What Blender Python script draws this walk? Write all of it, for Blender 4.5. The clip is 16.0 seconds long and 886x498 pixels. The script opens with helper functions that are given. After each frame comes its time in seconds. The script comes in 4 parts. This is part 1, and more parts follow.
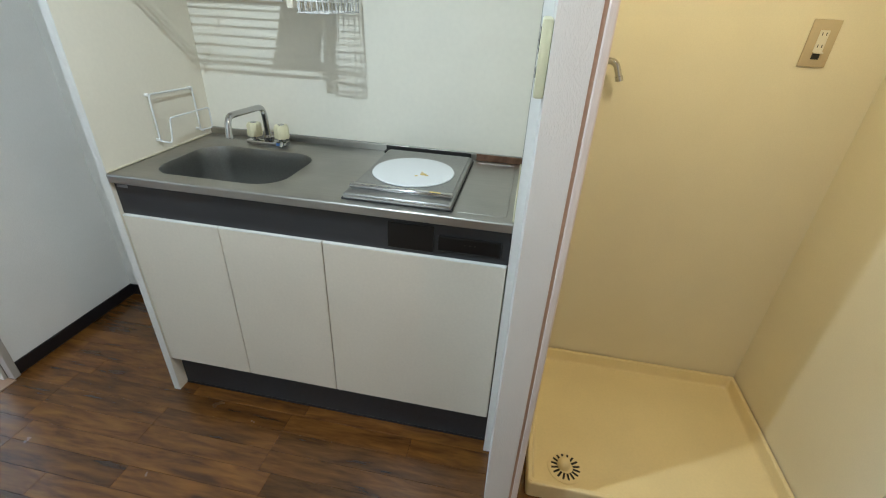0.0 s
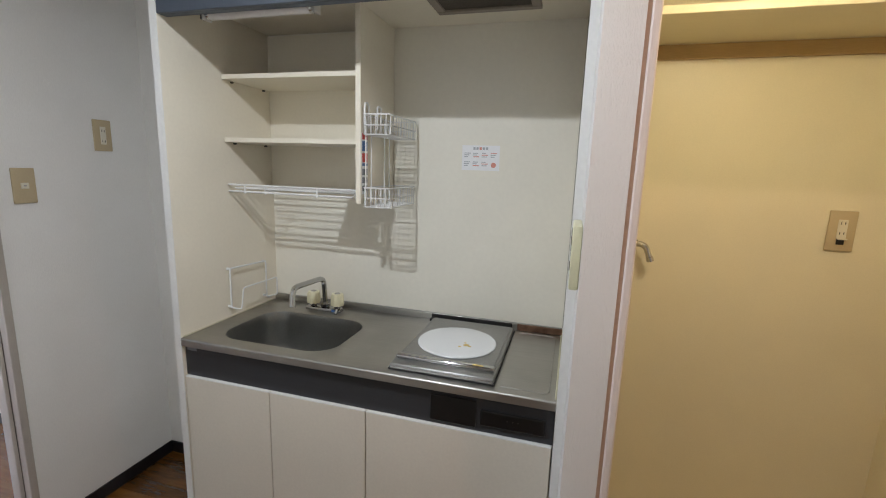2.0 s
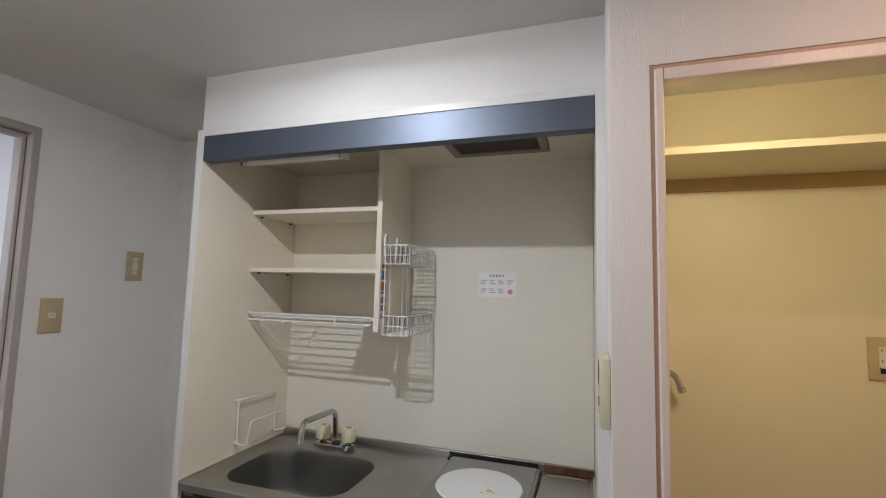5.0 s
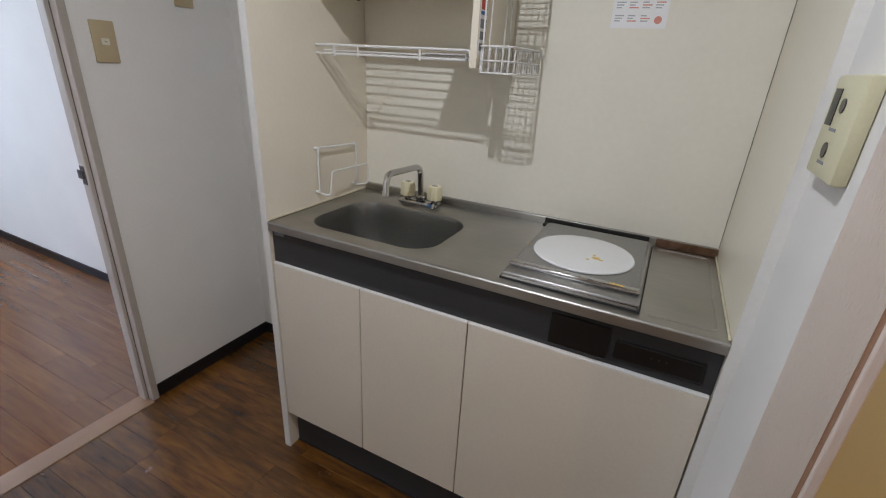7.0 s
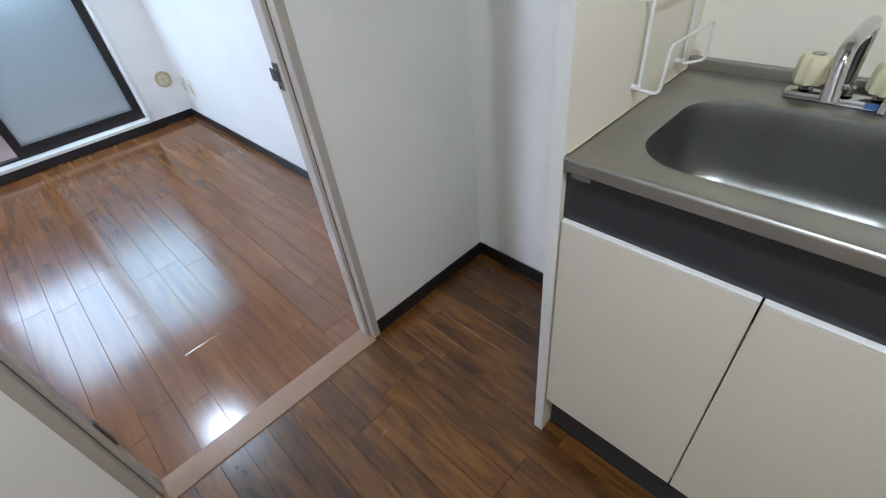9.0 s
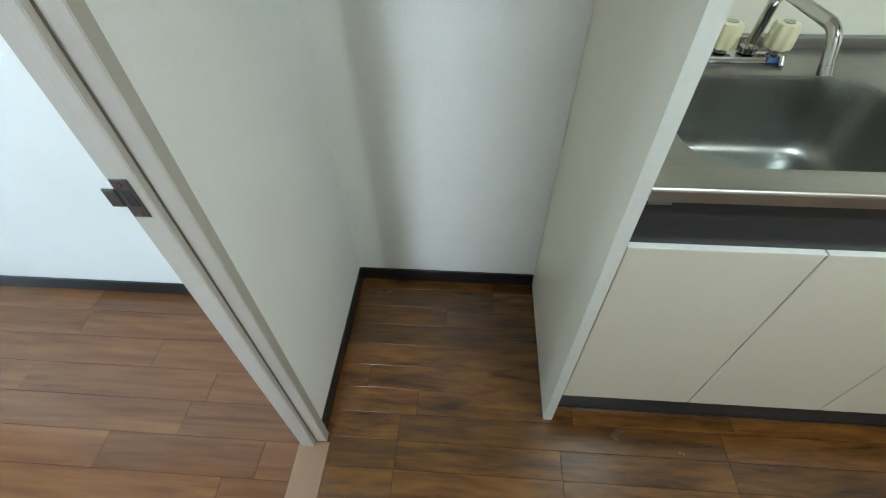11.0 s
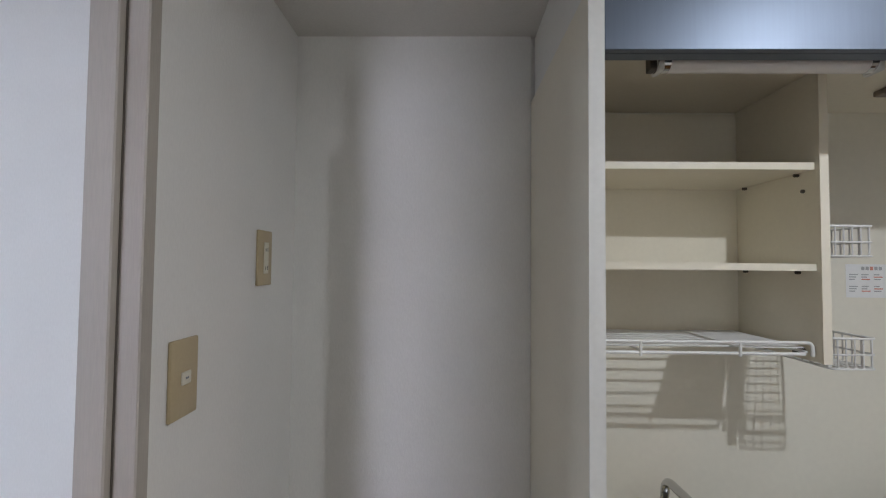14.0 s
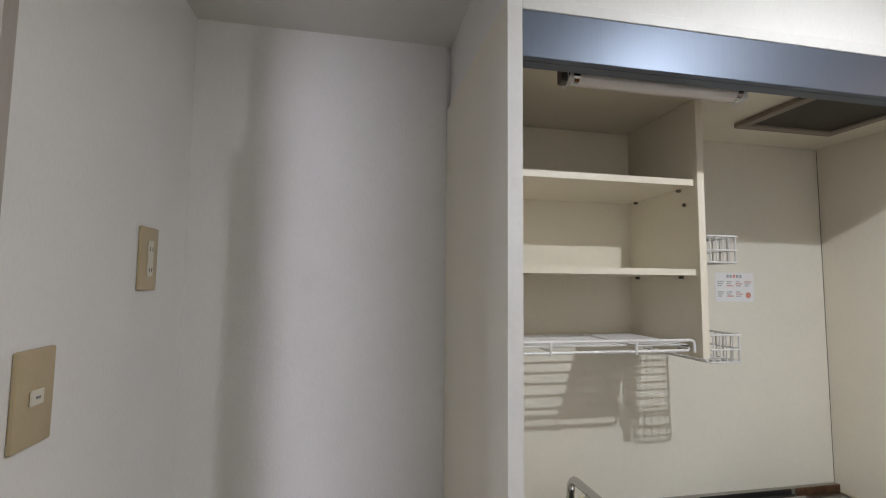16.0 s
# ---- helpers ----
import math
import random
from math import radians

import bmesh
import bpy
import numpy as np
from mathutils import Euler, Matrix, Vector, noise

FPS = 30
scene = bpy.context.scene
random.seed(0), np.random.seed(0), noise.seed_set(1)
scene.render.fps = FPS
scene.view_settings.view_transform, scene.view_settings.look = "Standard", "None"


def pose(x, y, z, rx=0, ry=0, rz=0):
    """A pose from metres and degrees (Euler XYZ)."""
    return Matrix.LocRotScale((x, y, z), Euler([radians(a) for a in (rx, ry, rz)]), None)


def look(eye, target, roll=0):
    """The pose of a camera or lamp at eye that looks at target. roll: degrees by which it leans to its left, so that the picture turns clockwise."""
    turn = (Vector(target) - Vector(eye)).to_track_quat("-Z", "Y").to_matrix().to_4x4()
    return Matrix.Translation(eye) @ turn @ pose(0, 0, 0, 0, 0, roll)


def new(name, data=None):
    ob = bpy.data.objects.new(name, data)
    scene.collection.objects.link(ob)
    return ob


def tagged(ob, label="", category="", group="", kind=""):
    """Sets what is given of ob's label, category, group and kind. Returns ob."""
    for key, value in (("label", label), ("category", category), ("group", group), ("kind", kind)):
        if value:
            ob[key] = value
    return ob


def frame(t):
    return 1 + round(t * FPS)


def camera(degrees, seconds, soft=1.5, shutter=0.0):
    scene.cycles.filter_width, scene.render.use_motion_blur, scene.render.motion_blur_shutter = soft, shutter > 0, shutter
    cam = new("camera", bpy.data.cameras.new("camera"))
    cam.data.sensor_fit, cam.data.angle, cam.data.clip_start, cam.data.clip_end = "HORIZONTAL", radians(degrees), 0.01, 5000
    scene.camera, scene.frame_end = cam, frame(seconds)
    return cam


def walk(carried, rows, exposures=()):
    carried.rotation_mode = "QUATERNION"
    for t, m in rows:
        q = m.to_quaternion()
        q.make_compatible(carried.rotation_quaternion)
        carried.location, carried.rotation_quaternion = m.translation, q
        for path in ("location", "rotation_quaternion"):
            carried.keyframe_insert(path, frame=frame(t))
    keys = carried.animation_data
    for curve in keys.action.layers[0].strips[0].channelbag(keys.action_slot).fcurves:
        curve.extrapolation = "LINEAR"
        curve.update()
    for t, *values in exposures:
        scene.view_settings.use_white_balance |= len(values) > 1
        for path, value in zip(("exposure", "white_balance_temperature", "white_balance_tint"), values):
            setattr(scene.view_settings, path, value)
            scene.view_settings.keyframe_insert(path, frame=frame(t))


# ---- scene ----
cam = camera(89.9, 16.0, soft=1.1)
PATH = [
    (0, (1.165, -1.009, 1.345), (0.868, 0.708, 0.362), 2.85),
    (0.5, (1.154, -1.029, 1.377), (0.725, 0.717, 0.501), 2.7),
    (1, (1.164, -1.043, 1.399), (0.675, 0.739, 0.634), 2.4),
    (1.5, (1.163, -1.052, 1.421), (0.643, 0.789, 0.837), 2.3),
    (2, (1.163, -1.058, 1.427), (0.62, 0.833, 1.066), 1.9),
    (2.5, (1.168, -1.07, 1.446), (0.599, 0.842, 1.305), 1.7),
    (3, (1.165, -1.078, 1.463), (0.571, 0.83, 1.538), 1.4),
    (3.2, (1.172, -1.08, 1.466), (0.561, 0.817, 1.628), 1.3),
    (4.25, (1.158, -1.062, 1.452), (0.534, 0.828, 1.765), 1.3),
    (5.3, (1.138, -1.056, 1.441), (0.511, 0.843, 1.496), 1.5),
    (5.5, (1.129, -1.05, 1.436), (0.495, 0.847, 1.393), 1.6),
    (6, (1.105, -1.025, 1.414), (0.448, 0.844, 1.139), 2.5),
    (6.5, (1.054, -0.969, 1.371), (0.338, 0.819, 0.833), 2.8),
    (7, (0.985, -0.862, 1.309), (0.179, 0.801, 0.543), 3.3),
    (7.5, (0.872, -0.791, 1.275), (-0.041, 0.712, 0.322), 4.1),
    (8, (0.765, -0.707, 1.242), (-0.308, 0.549, 0.115), 1.4),
    (8.5, (0.555, -0.584, 1.226), (-0.635, 0.426, -0.024), -4.7),
    (8.7, (0.466, -0.581, 1.221), (-0.742, 0.408, -0.029), -6.4),
    (10.8, (-0.237, -0.497, 1.268), (-0.475, 0.818, -0.221), -2.6),
    (11, (-0.26, -0.512, 1.282), (-0.372, 0.823, -0.202), -1.2),
    (11.5, (-0.255, -0.573, 1.339), (-0.217, 0.861, -0.055), 0.9),
    (12, (-0.249, -0.602, 1.371), (-0.197, 0.978, 0.147), 1.2),
    (12.5, (-0.25, -0.62, 1.41), (-0.214, 1.13, 0.442), 1.1),
    (13, (-0.253, -0.632, 1.453), (-0.248, 1.259, 0.799), 0.8),
    (13.5, (-0.256, -0.646, 1.467), (-0.256, 1.336, 1.201), 0.8),
    (14, (-0.232, -0.672, 1.496), (-0.267, 1.327, 1.566), 0.5),
    (14.5, (-0.241, -0.675, 1.498), (-0.273, 1.299, 1.816), 0.1),
    (15, (-0.249, -0.67, 1.495), (-0.27, 1.297, 1.857), 0.4),
    (15.5, (-0.259, -0.655, 1.484), (-0.113, 1.322, 1.75), 0.3),
    (16, (-0.248, -0.643, 1.466), (0.129, 1.315, 1.62), 0.6),
]
EXPOSURES = [(0, 0.76, 5900, 2), (0.5, 0.58, 6150, 7), (1.5, 0.44, 6430, 12), (3.0, 0.12, 6350, 15), (5.5, 0.05, 6650, 17), (6.0, 0.13, 6700, 17), (7.0, 0.2, 6500, 16), (8.5, 0.66, 5950, 13),
             (11.0, 0.85, 6100, -5), (12.5, 0.35, 6300, -1), (13.5, 0.01, 6400, 11), (14.5, -0.04, 6440, 15), (15.5, 0.08, 6540, 16), (16.0, 0.24, 6640, 15)]
walk(cam, [(t, look(eye, target, roll)) for t, eye, target, roll in PATH], EXPOSURES)

# ---- light ----
world = bpy.data.worlds.new("sky")
scene.world = world
world.use_nodes = True
wn = world.node_tree
sky = wn.nodes.new("ShaderNodeTexSky")
sky.sky_type, sky.sun_disc = "NISHITA", False
sky.sun_elevation, sky.sun_rotation = radians(50), radians(200)
wn.links.new(sky.outputs[0], wn.nodes["Background"].inputs[0])
wn.nodes["Background"].inputs[1].default_value = 0.12


def lamp(name, kind, m, energy, colour, **values):
    data = bpy.data.lights.new(name, kind)
    data.energy, data.color = energy, colour
    if kind == "POINT":
        data.shadow_soft_size = values["radius"]
    elif "radius" in values:
        data.shape, data.size = "DISK", 2 * values["radius"]
    else:
        data.shape, data.size, data.size_y = "RECTANGLE", values["wide"], values["high"]
    ob = new(name, data)
    ob.matrix_world = m
    return ob


LAMP_X, LAMP_Y = 0.592, -0.568
CEIL, ROOM_CEIL = 2.102, 2.27
lamp("kitchen_downlight", "AREA", pose(LAMP_X, LAMP_Y, CEIL - 0.004), 7.2, (0.88, 0.955, 1.0), radius=0.014)
lamp("kitchen_downlight_bulb", "POINT", pose(LAMP_X, LAMP_Y, CEIL - 0.016), 3.1, (0.88, 0.955, 1.0), radius=0.010)
lamp("corridor_downlight", "AREA", pose(1.72, LAMP_Y - 0.08, CEIL - 0.004), 3.2, (1.0, 0.70, 0.53), radius=0.022)
lamp("nook_bulb_light", "POINT", pose(1.58, -0.125, 1.868), 3.0, (1.0, 0.86, 0.54), radius=0.012)
lamp("nook_bulb_downward", "AREA", pose(1.58, -0.125, 1.862), 1.1, (1.0, 0.86, 0.54), radius=0.015)
lamp("room_ceiling_light", "AREA", pose(-2.6, -0.72, ROOM_CEIL - 0.092), 7.0, (0.74, 0.86, 1.0), radius=0.13)
lamp("window_daylight", "AREA", look((-3.95, -0.75, 1.52), (-2.0, -0.75, 0.9)), 19.0, (0.62, 0.81, 1.0), wide=1.5, high=0.9)
lamp("side_window_daylight", "AREA", look((-1.47, -2.75, 1.45), (-1.3, -1.0, 1.0)), 16.5, (0.84, 0.84, 1.0), wide=0.42, high=0.95)


# ---- materials ----
def material(name, colour, rough=0.5, metal=0.0, grain=None, amount=0.08, bump=0.0, stain=0.05, coat=0.0, stretch=(1, 1, 1), vary=0.0, depth=0.001):
    """A surface with grain and stains: two noises tint the colour, the fine one also gives relief."""
    m = bpy.data.materials.new(name)
    m.use_nodes = True
    nt, n = m.node_tree, m.node_tree.nodes
    b = n["Principled BSDF"]
    b.inputs["Roughness"].default_value, b.inputs["Metallic"].default_value = rough, metal
    b.inputs["Coat Weight"].default_value = coat
    tc = n.new("ShaderNodeTexCoord")
    mp = n.new("ShaderNodeMapping")
    mp.inputs["Scale"].default_value = stretch
    nt.links.new(tc.outputs["Object"], mp.inputs[0])
    fine, big = n.new("ShaderNodeTexNoise"), n.new("ShaderNodeTexNoise")
    fine.inputs["Scale"].default_value, fine.inputs["Detail"].default_value = grain or 150, 4
    big.inputs["Scale"].default_value, big.inputs["Detail"].default_value = 3.0, 5
    nt.links.new(mp.outputs[0], fine.inputs["Vector"])
    nt.links.new(tc.outputs["Object"], big.inputs["Vector"])
    value = None
    for tex, k in ((fine, amount), (big, stain)):
        r = n.new("ShaderNodeMapRange")
        r.inputs["From Min"].default_value, r.inputs["From Max"].default_value = 0.3, 0.7
        r.inputs["To Min"].default_value, r.inputs["To Max"].default_value = 1 - k, 1 + k * 0.5
        nt.links.new(tex.outputs[0], r.inputs[0])
        if value is None:
            value = r.outputs[0]
        else:
            mul = n.new("ShaderNodeMath")
            mul.operation = "MULTIPLY"
            nt.links.new(value, mul.inputs[0]), nt.links.new(r.outputs[0], mul.inputs[1])
            value = mul.outputs[0]
    if vary:
        info, r, mul = n.new("ShaderNodeObjectInfo"), n.new("ShaderNodeMapRange"), n.new("ShaderNodeMath")
        r.inputs["To Min"].default_value, r.inputs["To Max"].default_value = 1 - vary, 1 + vary
        mul.operation = "MULTIPLY"
        nt.links.new(info.outputs["Random"], r.inputs[0])
        nt.links.new(value, mul.inputs[0]), nt.links.new(r.outputs[0], mul.inputs[1])
        value = mul.outputs[0]
    hue = n.new("ShaderNodeHueSaturation")
    hue.inputs["Color"].default_value = (*colour, 1)
    nt.links.new(value, hue.inputs["Value"])
    nt.links.new(hue.outputs[0], b.inputs["Base Color"])
    rr = n.new("ShaderNodeMapRange")
    rr.inputs["To Min"].default_value, rr.inputs["To Max"].default_value = (max(rough - 0.08, 0.29) if rough > 0.25 else max(rough - 0.06, 0.02)), min(rough + 0.08, 1)
    nt.links.new(big.outputs[0], rr.inputs[0])
    nt.links.new(rr.outputs[0], b.inputs["Roughness"])
    if bump:
        bp = n.new("ShaderNodeBump")
        bp.inputs["Strength"].default_value, bp.inputs["Distance"].default_value = bump, depth
        nt.links.new(fine.outputs[0], bp.inputs["Height"])
        nt.links.new(bp.outputs[0], b.inputs["Normal"])
    return m


def wood(name, dark, light, rough, grain_stretch, coat=0.3, vary=0.25, ring=5.0, relief=0.25, scuffs=9.0, spread=0.09, gloss=0.5):
    """Board surface: long wavy grain along x with dark streaks, each board offset by its own random."""
    m = bpy.data.materials.new(name)
    m.use_nodes = True
    nt, n = m.node_tree, m.node_tree.nodes
    b = n["Principled BSDF"]
    tc, info, add, mp = (n.new("ShaderNodeNewGeometry"), n.new("ShaderNodeObjectInfo"), n.new("ShaderNodeVectorMath"), n.new("ShaderNodeMapping"))
    off = n.new("ShaderNodeVectorMath")
    off.operation, off.inputs[1].default_value = "MULTIPLY", (37.0, 91.0, 13.0)
    nt.links.new(info.outputs["Random"], off.inputs[0])
    nt.links.new(tc.outputs["Position"], add.inputs[0]), nt.links.new(off.outputs[0], add.inputs[1])
    nt.links.new(add.outputs[0], mp.inputs[0])
    mp.inputs["Scale"].default_value = grain_stretch
    tex, wave = n.new("ShaderNodeTexNoise"), n.new("ShaderNodeTexNoise")
    tex.inputs["Scale"].default_value, tex.inputs["Detail"].default_value, tex.inputs["Roughness"].default_value = 4.0, 8, 0.65
    tex.inputs["Distortion"].default_value = 0.5
    wave.inputs["Scale"].default_value, wave.inputs["Detail"].default_value, wave.inputs["Distortion"].default_value = ring, 3, 0.7
    nt.links.new(mp.outputs[0], tex.inputs["Vector"]), nt.links.new(mp.outputs[0], wave.inputs["Vector"])
    mix = n.new("ShaderNodeMath")
    mix.operation = "MULTIPLY_ADD"
    mix.inputs[1].default_value = 0.55
    half = n.new("ShaderNodeMath")
    half.operation, half.inputs[1].default_value = "MULTIPLY", 0.45
    nt.links.new(wave.outputs[0], half.inputs[0])
    nt.links.new(tex.outputs[0], mix.inputs[0]), nt.links.new(half.outputs[0], mix.inputs[2])
    ramp = n.new("ShaderNodeValToRGB")
    ramp.color_ramp.elements[0].position, ramp.color_ramp.elements[0].color = 0.36, (*dark, 1)
    ramp.color_ramp.elements[1].position, ramp.color_ramp.elements[1].color = 0.64, (*light, 1)
    nt.links.new(mix.outputs[0], ramp.inputs[0])
    hue, r = n.new("ShaderNodeHueSaturation"), n.new("ShaderNodeMapRange")
    r.inputs["To Min"].default_value, r.inputs["To Max"].default_value = 1 - vary, 1 + vary
    nt.links.new(info.outputs["Random"], r.inputs[0])
    nt.links.new(r.outputs[0], hue.inputs["Value"])
    nt.links.new(ramp.outputs[0], hue.inputs["Color"])
    nt.links.new(hue.outputs[0], b.inputs["Base Color"])
    scuff, rr = n.new("ShaderNodeTexNoise"), n.new("ShaderNodeMapRange")
    scuff.inputs["Scale"].default_value, scuff.inputs["Detail"].default_value = scuffs, 4
    nt.links.new(tc.outputs["Position"], scuff.inputs["Vector"])
    rr.inputs["From Min"].default_value, rr.inputs["From Max"].default_value = 0.3, 0.7
    rr.inputs["To Min"].default_value, rr.inputs["To Max"].default_value = rough - spread * 0.7, rough + spread * 1.3
    nt.links.new(scuff.outputs[0], rr.inputs[0])
    nt.links.new(rr.outputs[0], b.inputs["Roughness"])
    b.inputs["Coat Weight"].default_value, b.inputs["Coat Roughness"].default_value = coat, 0.16
    b.inputs["Specular IOR Level"].default_value = gloss
    bp = n.new("ShaderNodeBump")
    bp.inputs["Strength"].default_value, bp.inputs["Distance"].default_value = relief, 0.001
    nt.links.new(tex.outputs[0], bp.inputs["Height"])
    nt.links.new(bp.outputs[0], b.inputs["Normal"])
    return m


PAPER = material("wallpaper", (0.83, 0.818, 0.785), 0.75, grain=330, amount=0.03, bump=0.5, stain=0.04, stretch=(1, 1, 0.28))
RIB = material("ribbed_wallpaper", (0.83, 0.80, 0.765), 0.75, grain=850, amount=0.008, bump=0.9, stain=0.04, stretch=(1, 1, 0.17), depth=0.0016)
CEILING = material("ceiling_paper", (0.74, 0.72, 0.68), 0.85, grain=220, amount=0.04, bump=0.4, stain=0.05)
NOOK = material("cream_wallpaper", (0.78, 0.71, 0.52), 0.45, grain=260, amount=0.03, bump=0.2, stain=0.05)
MELAMINE = material("cream_melamine", (0.83, 0.775, 0.65), 0.32, grain=90, amount=0.02, bump=0.03, stain=0.04)
SPLASH = material("cream_splash_board", (0.86, 0.825, 0.725), 0.34, grain=60, amount=0.02, bump=0.03, stain=0.05)
DOORS = material("beige_laminate", (0.75, 0.69, 0.59), 0.38, grain=120, amount=0.03, bump=0.05, stain=0.03)
EDGE = material("white_edging", (0.80, 0.79, 0.76), 0.35, grain=90, amount=0.03)
APRON = material("grey_laminate", (0.036, 0.037, 0.041), 0.34, grain=90, amount=0.08, stretch=(0.1, 1, 1))
KICK = material("dark_grey_kickboard", (0.040, 0.042, 0.050), 0.5, grain=90, amount=0.1)
STEEL = material("brushed_stainless", (0.45, 0.44, 0.415), 0.35, 1.0, grain=180, amount=0.05, bump=0.04, stain=0.24, stretch=(0.05, 1, 1))
BOWL = material("sink_stainless", (0.37, 0.375, 0.365), 0.37, 1.0, grain=160, amount=0.08, bump=0.05, stain=0.14)
FASCIA = material("blue_grey_metal_fascia", (0.14, 0.165, 0.21), 0.47, 0.75, grain=300, amount=0.03, bump=0.02, stretch=(1, 1, 0.04))
CHROME = material("chrome", (0.54, 0.54, 0.54), 0.10, 1.0, amount=0.03)
TARNISH = material("heat_tarnished_steel", (0.36, 0.215, 0.15), 0.33, 1.0, grain=40, amount=0.3, stain=0.4)
HOB = material("hob_silver", (0.36, 0.36, 0.35), 0.35, 0.9, grain=180, amount=0.1, bump=0.05)
BLACK = material("black_plastic", (0.005, 0.0045, 0.0045), 0.30, amount=0.1)
# Black of the vents and latch hole, and of the shadow line round the hob.
VENT_SHADE = material("black_vent_and_shade", (0.02, 0.019, 0.018), 0.6, amount=0.2)
ENAMEL = material("white_enamel_disc", (0.83, 0.84, 0.85), 0.18, amount=0.01, stain=0.03, coat=0.4)
GREASE = material("yellow_grease", (0.72, 0.52, 0.16), 0.4, amount=0.3)
KNOB = material("ivory_plastic", (0.74, 0.70, 0.48), 0.35, amount=0.03)
PLATE = material("beige_switch_plate", (0.52, 0.42, 0.26), 0.40, amount=0.03)
IVORY = material("ivory_insert", (0.72, 0.68, 0.56), 0.35, amount=0.02)
CTRL = material("aged_ivory_control", (0.66, 0.62, 0.42), 0.4, amount=0.03)
WIRE = material("white_coated_wire", (0.78, 0.78, 0.77), 0.35, amount=0.04, stain=0.1)
FADED = material("faded_grey_print", (0.46, 0.47, 0.49), 0.5, amount=0.1)
FADED_RED = material("faded_red_print", (0.72, 0.30, 0.24), 0.5, amount=0.1)
SHEET = material("white_card", (0.90, 0.90, 0.91), 0.45, amount=0.02)
PRINT = material("grey_print", (0.25, 0.26, 0.28), 0.6, amount=0.05)
RED = material("red_print", (0.62, 0.06, 0.05), 0.5, amount=0.05)
BLUE = material("blue_print", (0.07, 0.16, 0.38), 0.5, amount=0.05)
JAMB = material("taupe_painted_wood", (0.44, 0.40, 0.35), 0.42, grain=60, amount=0.06, bump=0.1, stain=0.06, stretch=(8, 8, 0.6))
GAP = material("dark_taupe_gap", (0.13, 0.11, 0.09), 0.6, amount=0.1)
GROOVE = material("brown_groove_shade", (0.52, 0.34, 0.24), 0.5, amount=0.08)
NTRIM = material("pinkish_wood_trim", (0.80, 0.70, 0.64), 0.38, grain=60, amount=0.06, bump=0.1, stretch=(8, 8, 0.6))
SKIRT = material("black_vinyl_skirting", (0.011, 0.010, 0.012), 0.35, amount=0.1)
PAN = material("cream_pan_plastic", (0.80, 0.67, 0.38), 0.33, grain=120, amount=0.03, stain=0.07, bump=0.03)
SHELF_STRIP = material("brown_strip", (0.46, 0.32, 0.14), 0.5, grain=60, amount=0.08, bump=0.1, stretch=(0.6, 8, 8))
GASKET = material("aged_sealant", (0.62, 0.58, 0.42), 0.5, amount=0.1)
TUBE = material("fluorescent_tube_unlit", (0.78, 0.75, 0.73), 0.29, amount=0.02)
HOLDER = material("white_lamp_holder", (0.66, 0.65, 0.62), 0.4, amount=0.04)
FILTER = material("greasy_filter", (0.05, 0.04, 0.03), 0.6, grain=400, amount=0.4, bump=0.6)
VFRAME = material("vent_frame", (0.27, 0.23, 0.19), 0.45, amount=0.05)
ALU = material("dark_bronze_aluminium", (0.022, 0.018, 0.017), 0.35, 0.3, amount=0.1)
CONCRETE = material("balcony_concrete", (0.36, 0.34, 0.33), 0.85, grain=40, amount=0.12, bump=0.5, stain=0.15)
BALCONY = material("balcony_pink_floor", (0.48, 0.34, 0.29), 0.8, grain=40, amount=0.1, bump=0.4, stain=0.12)
STRIKE = material("dark_worn_steel", (0.16, 0.15, 0.14), 0.4, 0.9, amount=0.15)
THRESH = wood("threshold_wood", (0.24, 0.14, 0.08), (0.34, 0.21, 0.125), 0.42, (1.0, 0.35, 1.0), 0.1, 0.05)
KFLOOR = wood("dark_wood_boards", (0.050, 0.019, 0.0048), (0.185, 0.075, 0.0142), 0.235, (1.1, 7.0, 1), 0.0, 0.34, relief=0.22, scuffs=8.0, spread=0.03, gloss=0.78)
RFLOOR = wood("red_brown_parquet", (0.115, 0.040, 0.011), (0.212, 0.083, 0.024), 0.15, (0.5, 6.0, 1), 0.0, 0.13, relief=0.0, scuffs=2.5, spread=0.03, gloss=0.8)
GROUT = material("floor_joint", (0.012, 0.007, 0.005), 0.7, amount=0.1)
GLASS = bpy.data.materials.new("frosted_glass")
GLASS.use_nodes = True
gb = GLASS.node_tree.nodes["Principled BSDF"]
gb.inputs["Transmission Weight"].default_value, gb.inputs["Roughness"].default_value = 1.0, 0.55
gb.inputs["Base Color"].default_value, gb.inputs["IOR"].default_value = (0.80, 0.90, 0.90, 1), 1.45


# ---- building helpers ----
def box(bm, x0, x1, y0, y1, z0, z1, bevel=0.0, seg=1):
    """A box between two corners, its edges rounded by bevel."""
    got = bmesh.ops.create_cube(bm, size=1.0)["verts"]
    for v in got:
        v.co = Vector(((x0 + x1) / 2 + v.co.x * (x1 - x0), (y0 + y1) / 2 + v.co.y * (y1 - y0), (z0 + z1) / 2 + v.co.z * (z1 - z0)))
    if bevel:
        bmesh.ops.bevel(bm, geom=list({e for v in got for e in v.link_edges}), offset=bevel, segments=seg, profile=0.5, affect="EDGES")
    return bm


def boxes(*rows, bevel=0.0, seg=1):
    bm = bmesh.new()
    for r in rows:
        box(bm, *r, bevel=bevel, seg=seg)
    return bm


